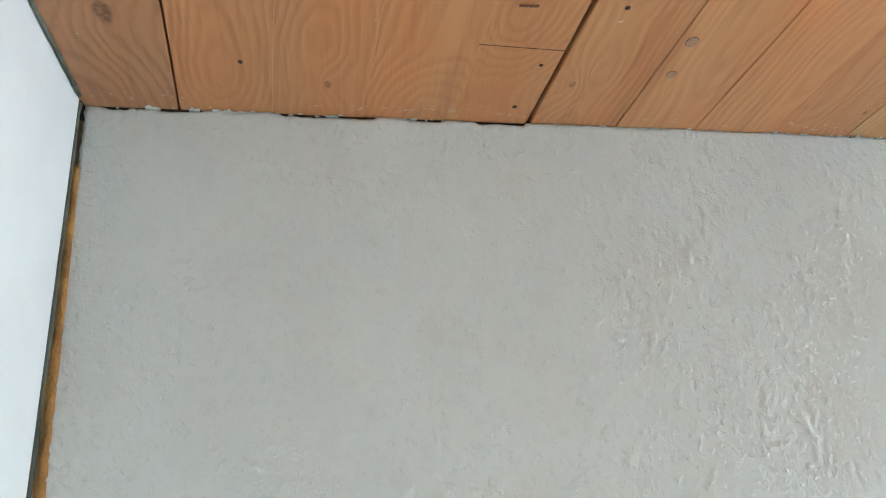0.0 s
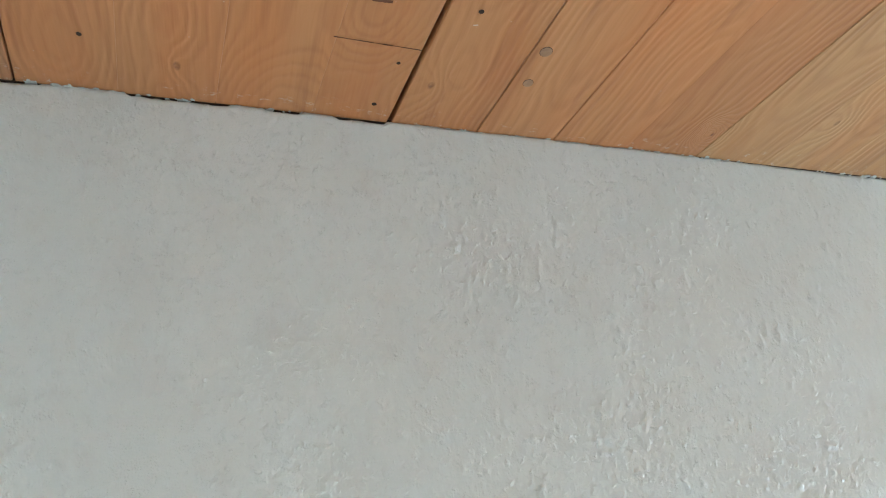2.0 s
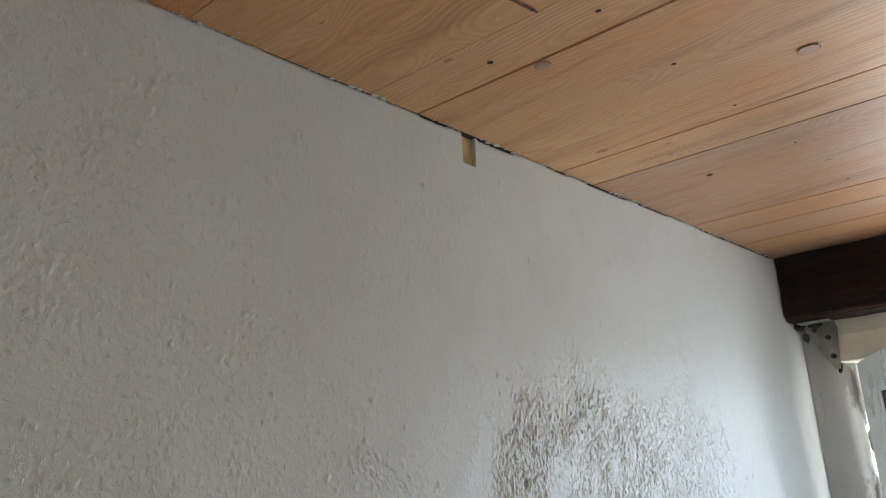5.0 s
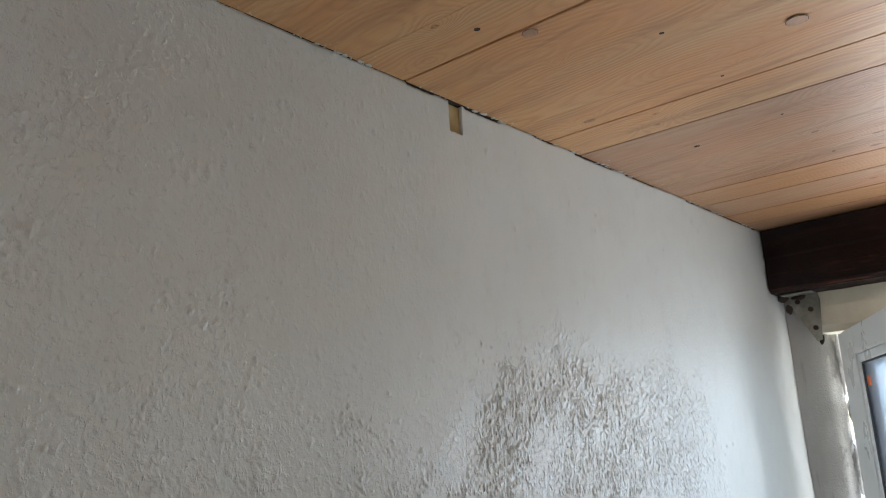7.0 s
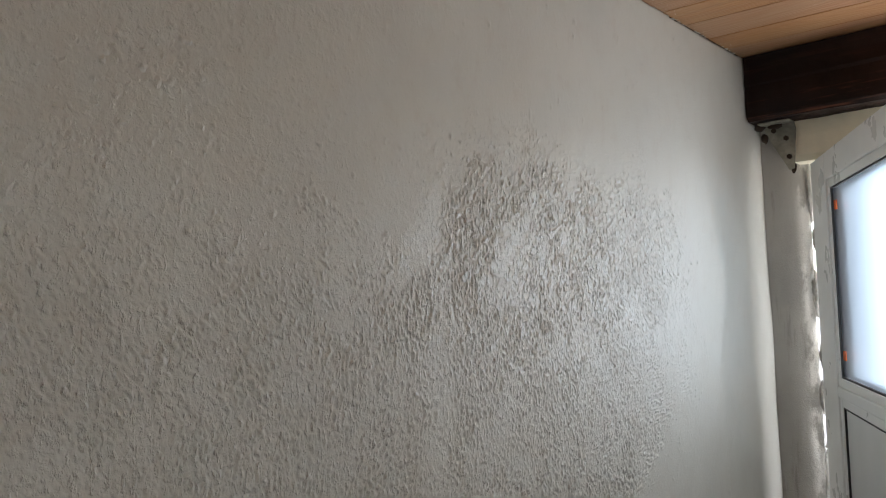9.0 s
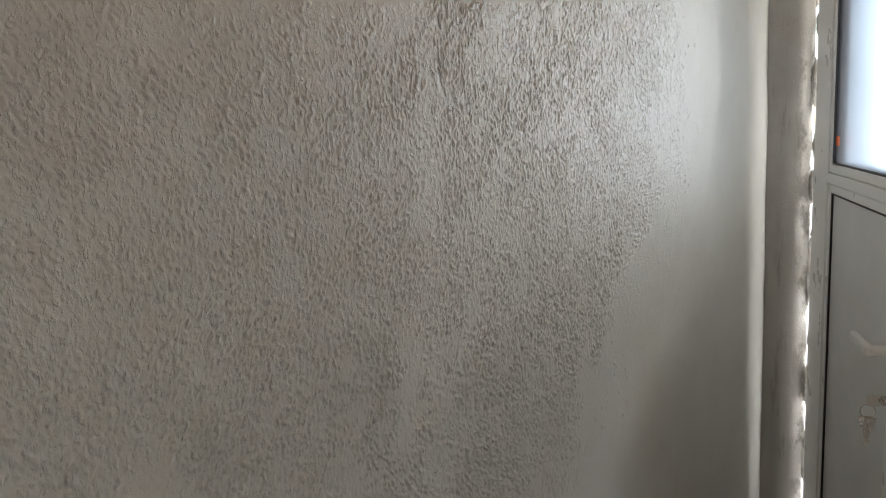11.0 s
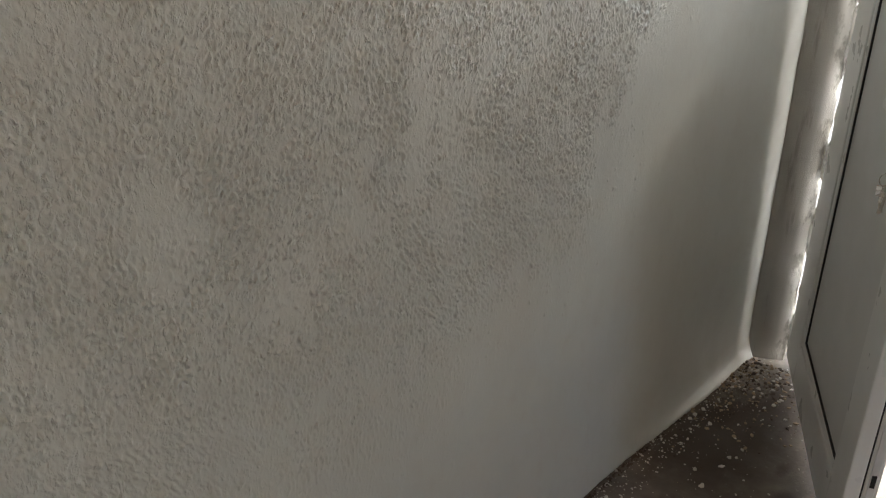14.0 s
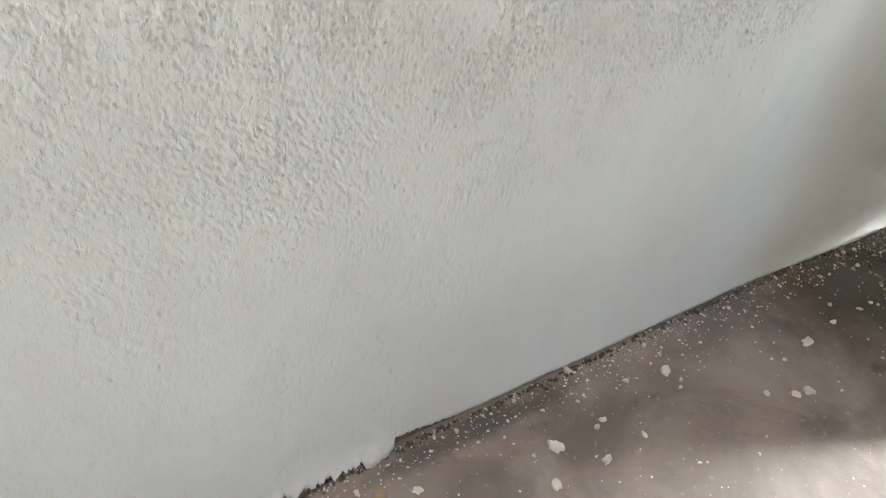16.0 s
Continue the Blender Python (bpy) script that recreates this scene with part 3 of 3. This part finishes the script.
# ---- ceiling of boards ----
EDGES = [-0.14, 0.105, 0.212, 0.318, 0.428, 0.523, 0.635, 0.738, 0.842, 0.947, 1.052, 1.155, 1.26, 1.368, 1.47, 1.57, 1.67, 1.77, 1.887, 1.995, 2.105, 2.215, 2.329, 2.455, 2.60, 2.72, 2.84, 2.95, 3.06, 3.17]
KINDS = "7000000001111111112222626200000"
WIDE = {0.523: 0.0028, 1.368: 0.0022, 1.77: 0.0014, 1.887: 0.0016, 2.329: 0.0018, 2.455: 0.0020, 2.60: 0.0018, 2.72: 0.0016}
WIDE[0.105] = 0.0011
for tight in (0.212, 0.318, 0.428, 0.842, 1.052, 1.155, 1.26, 1.47, 1.57, 1.67, 1.995, 2.105, 2.215):
    WIDE[tight] = 0.0001
SKEW = 0.085


def ceiling_mesh():
    bm = bmesh.new()
    uv = bm.loops.layers.uv.new("UVMap")
    for i, (a, b) in enumerate(zip(EDGES, EDGES[1:])):
        ga, gb = WIDE.get(a, 0.0005), WIDE.get(b, 0.0005)
        drop = 0.0006 * n3(i * 3.7, 1.0)
        y0, y1 = 0.03, SOUTH
        ca, cb = min(0.0012, 1.5 * ga), min(0.0012, 1.5 * gb)
        prof = [(a + ga, 0.02), (a + ga, ca), (a + ga + ca, 0), (b - gb - cb, 0), (b - gb, cb), (b - gb, 0.02)]
        ends = [[bm.verts.new((x - SKEW * y, y, H + drop + z)) for x, z in prof] for y in (y0, y1)]
        fs = [bm.faces.new((ends[0][k], ends[0][k + 1], ends[1][k + 1], ends[1][k])) for k in range(5)]
        fs += [bm.faces.new(ends[0]), bm.faces.new(ends[1][::-1]), bm.faces.new((ends[0][5], ends[0][0], ends[1][0], ends[1][5]))]
        for f in fs:
            f.material_index = int(KINDS[i])
            for l in f.loops:
                l[uv].uv = (l.vert.co.x + SKEW * l.vert.co.y - (a + b) / 2, l.vert.co.y)

    def blot(pts, index, z):
        f = bm.faces.new([bm.verts.new((x, y, H - z)) for x, y in pts])
        f.material_index = index

    for x, y, r in PLUGS:
        for k, (s, index, z) in enumerate(((1.06, 3, 0.0022), (1.0, 4, 0.0026))):
            blot([(x + s * r * math.cos(t * 0.5236), y + s * 1.15 * r * math.sin(t * 0.5236)) for t in range(12)], index, z)
    for x, y, r in HOLES:
        blot([(x + r * math.cos(t * 0.785) * (1 + 0.25 * n3(t, x * 50)), y + 1.1 * r * math.sin(t * 0.785)) for t in range(8)], 3, 0.0022)
    # burnt saw marks across two boards
    for (xa, ya), (xb, yb), w in STROKES:
        last = None
        n = 9
        for k in range(n):
            t0, t1 = k / n, (k + 1.02) / n
            q = w * (0.7 + 0.5 * n3(k * 1.7, ya * 9))
            blot([(xa + (xb - xa) * t0, ya + (yb - ya) * t0 - q), (xa + (xb - xa) * t1, ya + (yb - ya) * t1 - q), (xa + (xb - xa) * t1, ya + (yb - ya) * t1 + q), (xa + (xb - xa) * t0, ya + (yb - ya) * t0 + q)], 5, 0.0022)
    bmesh.ops.recalc_face_normals(bm, faces=bm.faces[:])
    return bm


PLUGS = [
    (0.663, -0.168, 0.0068),
    (0.663, -0.112, 0.0058),
    (1.675, -0.534, 0.014),
    (1.401, -0.240, 0.011),
]
HOLES = [
    (1.346, -0.378, 0.004),
    (1.553, -0.376, 0.004),
    (2.031, -0.196, 0.006),
    (1.761, -0.377, 0.003),
    (2.005, -0.385, 0.003),
    (2.295, -0.386, 0.003),
    (0.498, -0.037, 0.003),
    (0.576, -0.213, 0.003),
    (0.511, -0.117, 0.0025),
    (0.186, -0.097, 0.003),
    (1.334, -0.193, 0.005),
]
STROKES = [
    ((0.437, -0.146), (0.531, -0.143), 0.0012),
    ((1.178, -0.320), (1.230, -0.319), 0.006),
    ((1.224, -0.315), (1.286, -0.321), 0.004),
    ((0.467, -0.207), (0.487, -0.208), 0.003),
]
setting(mesh_ob("ceiling", ceiling_mesh(), pines + [gap_dark, plug_mat, ink_mat, pine_tan, pine_figured]), "varnished knotty pine boards with open joints", "ceiling")
setting(mesh_ob("roof_deck", boxes(((-0.3, SOUTH - 0.3, H + 0.03), (3.4, 0.35, H + 0.12))), gap_dark), "dark decking above the boards", "roof")


# ---- beam, lintel and bracket over the door ----
def beam_mesh():
    bm = bmesh.new()
    n = 60
    prof = [(2.822, H - 0.004), (2.826, 2.255), (2.823, 2.215), (2.829, 2.208), (2.824, 2.16), (2.826, 2.118), (2.838, 2.106), (2.93, 2.104), (2.984, 2.106), (2.984, H - 0.004)]
    rings = []
    for j in range(n + 1):
        y = -0.004 + (SOUTH + 0.01) * j / n
        rings.append([bm.verts.new((x - SKEW * y * 0.3 + 0.003 * n3(y * 6, i * 1.7), y, z + (0.004 * n3(y * 5, i * 2.3) if 0 < i < 8 else 0))) for i, (x, z) in enumerate(prof)])
    m = len(prof)
    for a, b in zip(rings, rings[1:]):
        for i in range(m):
            k = (i + 1) % m
            bm.faces.new((a[i], b[i], b[k], a[k]))
    bm.faces.new(rings[0]), bm.faces.new(rings[-1])
    bmesh.ops.recalc_face_normals(bm, faces=bm.faces[:])
    return bm


tagged(mesh_ob("ceiling_beam", beam_mesh(), beam_mat), "dark brown stained timber beam with a long split", "beam")


def lintel_mesh():
    bm = bmesh.new()
    n = 40
    prof = [(2.922, 2.104), (2.916, 2.06), (2.92, 2.005), (2.932, 1.986), (3.0, 1.983), (3.2, 1.983), (3.2, 2.1), (2.99, 2.1)]
    rings = []
    for j in range(n + 1):
        y = -0.096 - 1.03 * j / n
        rings.append([bm.verts.new((x + 0.003 * n3(y * 8, i), y + 0.003 * n3(i * 5.0, j * 0.2), z + 0.003 * n3(y * 14, i * 3))) for i, (x, z) in enumerate(prof)])
    m = len(prof)
    for a, b in zip(rings, rings[1:]):
        for i in range(m):
            k = (i + 1) % m
            bm.faces.new((a[i], b[i], b[k], a[k]))
    bm.faces.new(rings[0]), bm.faces.new(rings[-1])
    bmesh.ops.recalc_face_normals(bm, faces=bm.faces[:])
    return bm


setting(mesh_ob("lintel", lintel_mesh(), foam_cream), "cream rendered lintel under the beam", "lintel")


def bracket():
    root = tagged(new("metal_bracket"), "galvanised steel angle bracket screwed under the beam", "bracket")
    root.location = (2.905, -0.065, 2.10)
    plate = bmesh.new()
    out = [(0, 0.045, 0.004), (0, -0.045, 0.004), (0, -0.050, -0.02), (0, -0.040, -0.135), (0, -0.026, -0.14), (0, 0.030, -0.035)]
    a = [plate.verts.new((x, y, z)) for x, y, z in out]
    b = [plate.verts.new((x + 0.003, y, z)) for x, y, z in out]
    plate.faces.new(a), plate.faces.new(b[::-1])
    for i in range(len(a)):
        j = (i + 1) % len(a)
        plate.faces.new((a[i], b[i], b[j], a[j]))
    bmesh.ops.recalc_face_normals(plate, faces=plate.faces[:])
    part("plate", plate, bracket_steel, root)
    part("flange", boxes(((-0.045, -0.046, -0.001), (0.0, 0.044, 0.003)), bevel=0.001, segs=1), bracket_steel, root)
    # near-black discs painted as the dark of the plate's holes
    for y, z in ((0.012, -0.018), (-0.022, -0.045), (-0.028, -0.10)):
        part("hole_disc", rod((-0.006, y, z), (0.001, y, z), 0.0075, 6), gap_dark, root, "dark disc standing for a hole in the plate")
    return root


bracket()


# ---- door ----
def door():
    root = tagged(new("door"), "white plastic door standing open with a frosted glass pane", "door")
    root.matrix_world = LEAF
    w, t = 0.88, 0.07
    top, sill, mid0, mid1, low = 1.972, 0.034, 1.295, 1.376, 0.20
    x0, x1 = 0.20, 0.74
    bev = 0.004

    def frame_bar(name, a, b):
        # flange towards the room side and a narrower back
        return part(name, boxes(((a[0], 0.0, a[1]), (b[0], 0.032, b[1])), ((a[0] + (0.012 if a[0] == 0 else 0), 0.038, a[1]), (b[0] - (0.014 if b[0] == w else 0), t, b[1])), bevel=bev), upvc, root)

    frame_bar("stile", (0, sill), (x0 - 0.026, top))
    lock = frame_bar("stile", (x1 + 0.026, sill), (w, top))
    frame_bar("top_rail", (x0 - 0.026, 1.872 + 0.026), (x1 + 0.026, top))
    frame_bar("middle_rail", (x0 - 0.026, mid0 + 0.026), (x1 + 0.026, mid1 - 0.026))
    frame_bar("bottom_rail", (x0 - 0.026, sill), (x1 + 0.026, low - 0.026))
    part("edge_gasket", boxes(((w - 0.020, 0.033, sill), (w - 0.008, 0.037, top)), ((0.004, 0.032, sill), (0.02, 0.038, top))), rubber, root, "black rubber gasket")
    for za, zb in ((low, mid0), (mid1, 1.872)):
        for a, b in (((x0 - 0.026, za - 0.026), (x0 - 0.003, zb + 0.026)), ((x1 + 0.003, za - 0.026), (x1 + 0.026, zb + 0.026)), ((x0 - 0.003, zb + 0.003), (x1 + 0.003, zb + 0.026)), ((x0 - 0.003, za - 0.026), (x1 + 0.003, za - 0.003))):
            part("glazing_bead", boxes(((a[0], 0.004, a[1]), (b[0], 0.05, b[1])), bevel=0.003), upvc, root)
        for a, b in (((x0 - 0.003, za), (x0 + 0.002, zb)), ((x1 - 0.002, za), (x1 + 0.003, zb)), ((x0 - 0.003, zb - 0.002), (x1 + 0.003, zb + 0.003)), ((x0 - 0.003, za - 0.003), (x1 + 0.003, za + 0.002))):
            part("gasket", boxes(((a[0], 0.007, a[1]), (b[0], 0.045, b[1]))), rubber, root, "black rubber gasket")
    part("panel", boxes(((x0, 0.012, low), (x1, 0.040, mid0))), panel_mat, root, "smooth white infill panel")
    pane = part("pane", boxes(((x0, 0.012, mid1), (x1, 0.034, 1.872))), glass, root, "frosted glass pane")
    pane.visible_shadow = False
    for z in (1.433, 1.825):
        part("sticker", boxes(((x0 + 0.014, 0.0095, z - 0.012), (x0 + 0.040, 0.012, z + 0.012))), orange_tape, root, "small orange sticker")
    # lock strip on the leaf's edge
    strip = part("lock_strip", boxes(((w - 0.014, 0.046, 0.12), (w - 0.0115, 0.062, 1.85)), bevel=0.0008, segs=1), strip_steel, root, "pale steel lock strip")
    for z in (0.18, 0.42, 0.62, 0.80, 1.2, 1.5):
        part("screw", rod((w - 0.0117, 0.054, z), (w - 0.0095, 0.054, z), 0.004, 8), gap_dark, strip)
    part("bolt_slot", boxes(((w - 0.0117, 0.049, 0.24), (w - 0.0095, 0.059, 0.275)), bevel=0.001, segs=1), rubber, strip)
    # handle, cylinder and keys
    hx = 0.822
    handle = part("handle", boxes(((hx - 0.016, -0.009, 0.90), (hx + 0.016, 0.0, 1.12)), bevel=0.004), upvc, root, "white lever handle")
    part("spindle", rod((hx, -0.055, 1.055), (hx, -0.005, 1.055), 0.0105), upvc, handle)
    lever = boxes(((hx - 0.110, -0.062, 1.045), (hx + 0.012, -0.046, 1.066)), bevel=0.006)
    part("lever", lever, upvc, handle)
    part("cylinder", rod((hx, -0.026, 0.955), (hx, 0.0, 0.955), 0.010, 14), chrome, root, "nickel lock cylinder")
    key = part("key", boxes(((hx - 0.0012, -0.052, 0.944), (hx + 0.0012, -0.030, 0.966)), ((hx - 0.001, -0.034, 0.951), (hx + 0.001, -0.022, 0.959)), bevel=0.0008, segs=1), chrome, root, "key in the lock")
    ring = bmesh.new()
    steps = [Matrix.Translation((hx, -0.049, 0.933)) @ Matrix.Rotation(i * math.tau / 20, 4, "X") @ Vector((0, 0, 0.014)) for i in range(20)]
    for i in range(20):
        seg = rod(steps[i], steps[(i + 1) % 20], 0.0011, 6)
        tmp = bpy.data.meshes.new("ring_piece")
        seg.to_mesh(tmp), seg.free()
        ring.from_mesh(tmp)
        bpy.data.meshes.remove(tmp)
    part("key_ring", ring, chrome, key)
    for k, (dy, tilt) in enumerate(((-0.004, 6), (0.006, -9))):
        spare = boxes(((-0.0011, -0.011, -0.022), (0.0011, 0.011, 0.0)), ((-0.0010, -0.0045, -0.056), (0.0010, 0.0040, -0.02)), bevel=0.0008, segs=1)
        spare.transform(pose(hx + 0.003 * (k * 2 - 1), -0.050 + dy, 0.921, tilt, 0, 14 * (k * 2 - 1)))
        part("spare_key", spare, chrome, key)
    for z in (0.25, 1.05, 1.75):
        part("hinge", rod((-0.006, 0.082, z - 0.05), (-0.006, 0.082, z + 0.05), 0.010), upvc, root)
    return root


door()


def door_frame():
    root = tagged(new("door_frame"), "white plastic door frame set in the doorway with gaps", "door frame")
    root.location = (3.06, -0.62, 0.0)
    # first post is set outward, unseen, to block light through the hinge gap
    for name, a, b in (("post", (0.07, 0.33, -0.06), (0.12, 0.49, 1.985)), ("post", (-0.035, -0.49, -0.06), (0.035, -0.43, 1.985)), ("head", (-0.035, -0.43, 1.972), (0.035, 0.42, 1.988))):
        part(name, boxes((a, b), bevel=0.004), upvc, root)
    part("threshold", boxes(((-0.03, -0.43, -0.06), (0.035, 0.31, -0.01)), bevel=0.004), steel, root, "low grey threshold")
    return root


door_frame()


def foam_lump(seed, at, size):
    bm = bmesh.new()
    bmesh.ops.create_icosphere(bm, subdivisions=3, radius=1.0)
    for v in bm.verts:
        d = 1 + 0.22 * noise.noise(v.co * 2.2 + Vector((seed, 0, 0))) + 0.1 * noise.noise(v.co * 6 + Vector((0, seed, 0)))
        v.co = Vector((v.co.x * size[0] * d, v.co.y * size[1] * d, v.co.z * size[2] * d)) + Vector(at)
    return tagged(mesh_ob("foam_lump", bm, jamb_plaster, smooth=True), "grey lump of filler between jamb and door frame", "foam", group="filler lumps in the door gap")


for i, (z, hgt) in enumerate(((0.27, 0.05), (0.57, 0.02), (0.84, 0.055), (1.16, 0.02), (1.42, 0.06), (1.76, 0.05))):
    foam_lump(i * 3.3, (3.025, -0.135, z), (0.035, 0.028, hgt))


for i, (z, hgt) in enumerate(((0.12, 0.06), (0.47, 0.08), (0.70, 0.06), (1.05, 0.10), (1.30, 0.05), (1.60, 0.07), (1.90, 0.09))):
    foam_lump(40 + i * 2.7, (2.992, -0.116, z), (0.010, 0.010, hgt))


# ---- plaster chips and dust on the floor ----
CHIPS = [
    (1.731, -0.114, 0.018),
    (2.123, -0.211, 0.017),
    (1.955, -0.306, 0.013),
    (1.992, -0.312, 0.014),
    (1.324, -0.222, 0.013),
    (1.452, -0.226, 0.014),
    (1.083, -0.105, 0.012),
    (1.380, -0.154, 0.017),
    (1.565, -0.219, 0.008),
    (1.489, -0.156, 0.008),
    (1.512, -0.147, 0.009),
    (1.629, -0.092, 0.009),
    (1.221, -0.027, 0.007),
    (1.897, -0.270, 0.008),
    (2.242, -0.199, 0.009),
    (2.351, -0.202, 0.008),
    (0.982, -0.054, 0.009),
    (1.325, -0.149, 0.006),
    (1.729, -0.164, 0.006),
    (2.022, -0.222, 0.006),
    (1.530, -0.008, 0.012),
    (1.743, -0.032, 0.007),
    (2.394, -0.078, 0.005),
    (1.875, -0.089, 0.005),
]


def floor_z(x, y):
    heap = max(0.0, 1 - math.hypot((x - 2.85) / 0.45, (y + 0.02) / 0.16))
    return 0.003 * n3(x * 3, y * 3) + 0.0015 * n3(x * 14, y * 14) - 0.003 + 0.012 * heap


def add_chip(bm, x, y, r, seed, high, z=None):
    z = floor_z(x, y) if z is None else z
    k = 12 if r > 0.004 else 5
    turn, long = seed * 2.399, 0.65 + 0.35 * abs(n3(seed * 1.3, 4))
    low, top = [], []
    for i in range(k):
        a = i * math.tau / k
        d = r * (1 + 0.55 * n3(seed * 7.1 + math.cos(a) * 1.5, math.sin(a) * 1.5) + 0.35 * n3(seed * 3.3 + i * 2.7, 8))
        px, py = d * math.cos(a), d * long * math.sin(a)
        qx, qy = px * math.cos(turn) - py * math.sin(turn), px * math.sin(turn) + py * math.cos(turn)
        low.append(bm.verts.new((x + qx, y + qy, z - 0.001)))
        top.append(bm.verts.new((x + qx * 0.86, y + qy * 0.86, z + high * (0.8 + 0.5 * n3(i * 2.0, seed)))))
    bm.faces.new(top)
    for i in range(k):
        j = (i + 1) % k
        bm.faces.new((low[i], low[j], top[j], top[i]))


for i, (x, y, r) in enumerate(CHIPS):
    chip = bmesh.new()
    add_chip(chip, x, y, r, i + 0.37, 0.32 * r + 0.002)
    tagged(mesh_ob("plaster_chip", chip, chip_mat), "pale fallen plaster chip lying on the concrete floor", "plaster chip", group="plaster chips on the floor")
sliver = bmesh.new()
add_chip(sliver, 1.02, -0.075, 0.016, 3.3, 0.004)
tagged(mesh_ob("wood_chip", sliver, tan_chip), "tan wood sliver on the concrete floor", "wood chip")

crumbs, rubble, earth_bits = bmesh.new(), bmesh.new(), bmesh.new()
dice = random.Random(11)
for i in range(1900):
    x = dice.uniform(0.5, 2.95)
    y = -abs(dice.gauss(0, 0.05)) if dice.random() < 0.62 else dice.uniform(-0.9, 0.0)
    r = 0.0014 + 0.0032 * dice.random() ** 3 + (0.003 if dice.random() < 0.03 else 0)
    add_chip(crumbs, x, min(-0.002, y), r, i * 0.71, 0.5 * r)
for i in range(1500):
    x = 2.93 - abs(dice.gauss(0, 0.22))
    y = -0.02 - abs(dice.gauss(0, 0.12))
    r = 0.0011 + 0.0068 * dice.random() ** 4
    add_chip((crumbs, rubble, earth_bits)[dice.choice((0, 1, 1, 2, 2))], x, y, r, i * 1.13, 0.55 * r)
for i in range(700):
    x = dice.uniform(0.8, 2.9)
    add_chip(rubble, x, -0.004 - abs(dice.gauss(0, 0.008)), 0.0015 + 0.004 * dice.random() ** 2, i * 0.9, 0.004)
tagged(mesh_ob("plaster_crumbs", crumbs, chip_mat), "fine pale plaster crumbs scattered on the concrete floor", "crumbs", kind="stuff")
tagged(mesh_ob("earth_crumbs", earth_bits, tan_chip), "tan and brown crumbs heaped behind the door", "crumbs", kind="stuff")
tagged(mesh_ob("rubble_grit", rubble, soil_shade_mat), "dark grit along the foot of the wall", "grit", kind="stuff")

# ---- plaster and paint caught on the boards along the wall ----
fringe = bmesh.new()
for i in range(330):
    x = dice.uniform(0.03, 2.78)
    if NOTCH[0] - 0.01 < x < NOTCH[1] + 0.01 or n3(x * 7, 21) < -0.12:
        continue
    r = 0.0020 + 0.0050 * dice.random() ** 3
    add_chip(fringe, x, 0.001 - 0.005 * dice.random() ** 2, r, i * 1.7, -0.0016, H - 0.0006)
tagged(mesh_ob("plaster_fringe", fringe, plaster), "white ragged plaster crumbs along the edge of the boards", "plaster", kind="stuff")


def scrap(at, size, seed):
    bm = bmesh.new()
    bmesh.ops.create_icosphere(bm, subdivisions=2, radius=1.0)
    for v in bm.verts:
        d = 1 + 0.5 * noise.noise(v.co * 1.8 + Vector((seed, 0, 0))) + 0.25 * noise.noise(v.co * 5 + Vector((0, seed, 0)))
        v.co = Vector([v.co[k] * size[k] * d + at[k] for k in range(3)])
    return tagged(mesh_ob("dark_scrap", bm, gap_dark, smooth=True), "black ragged scrap under the beam", "sealant", group="sealant scraps under the beam")


# the third scrap is added to stand for the dark gap below the lintel
for i, (at, size) in enumerate((((2.90, -0.012, 2.098), (0.012, 0.018, 0.012)), ((2.898, -0.028, 2.062), (0.008, 0.010, 0.014)), ((2.915, -0.100, 1.968), (0.008, 0.007, 0.016)), ((2.90, -0.060, 2.096), (0.008, 0.020, 0.008)))):
    scrap(at, size, i * 4.1)
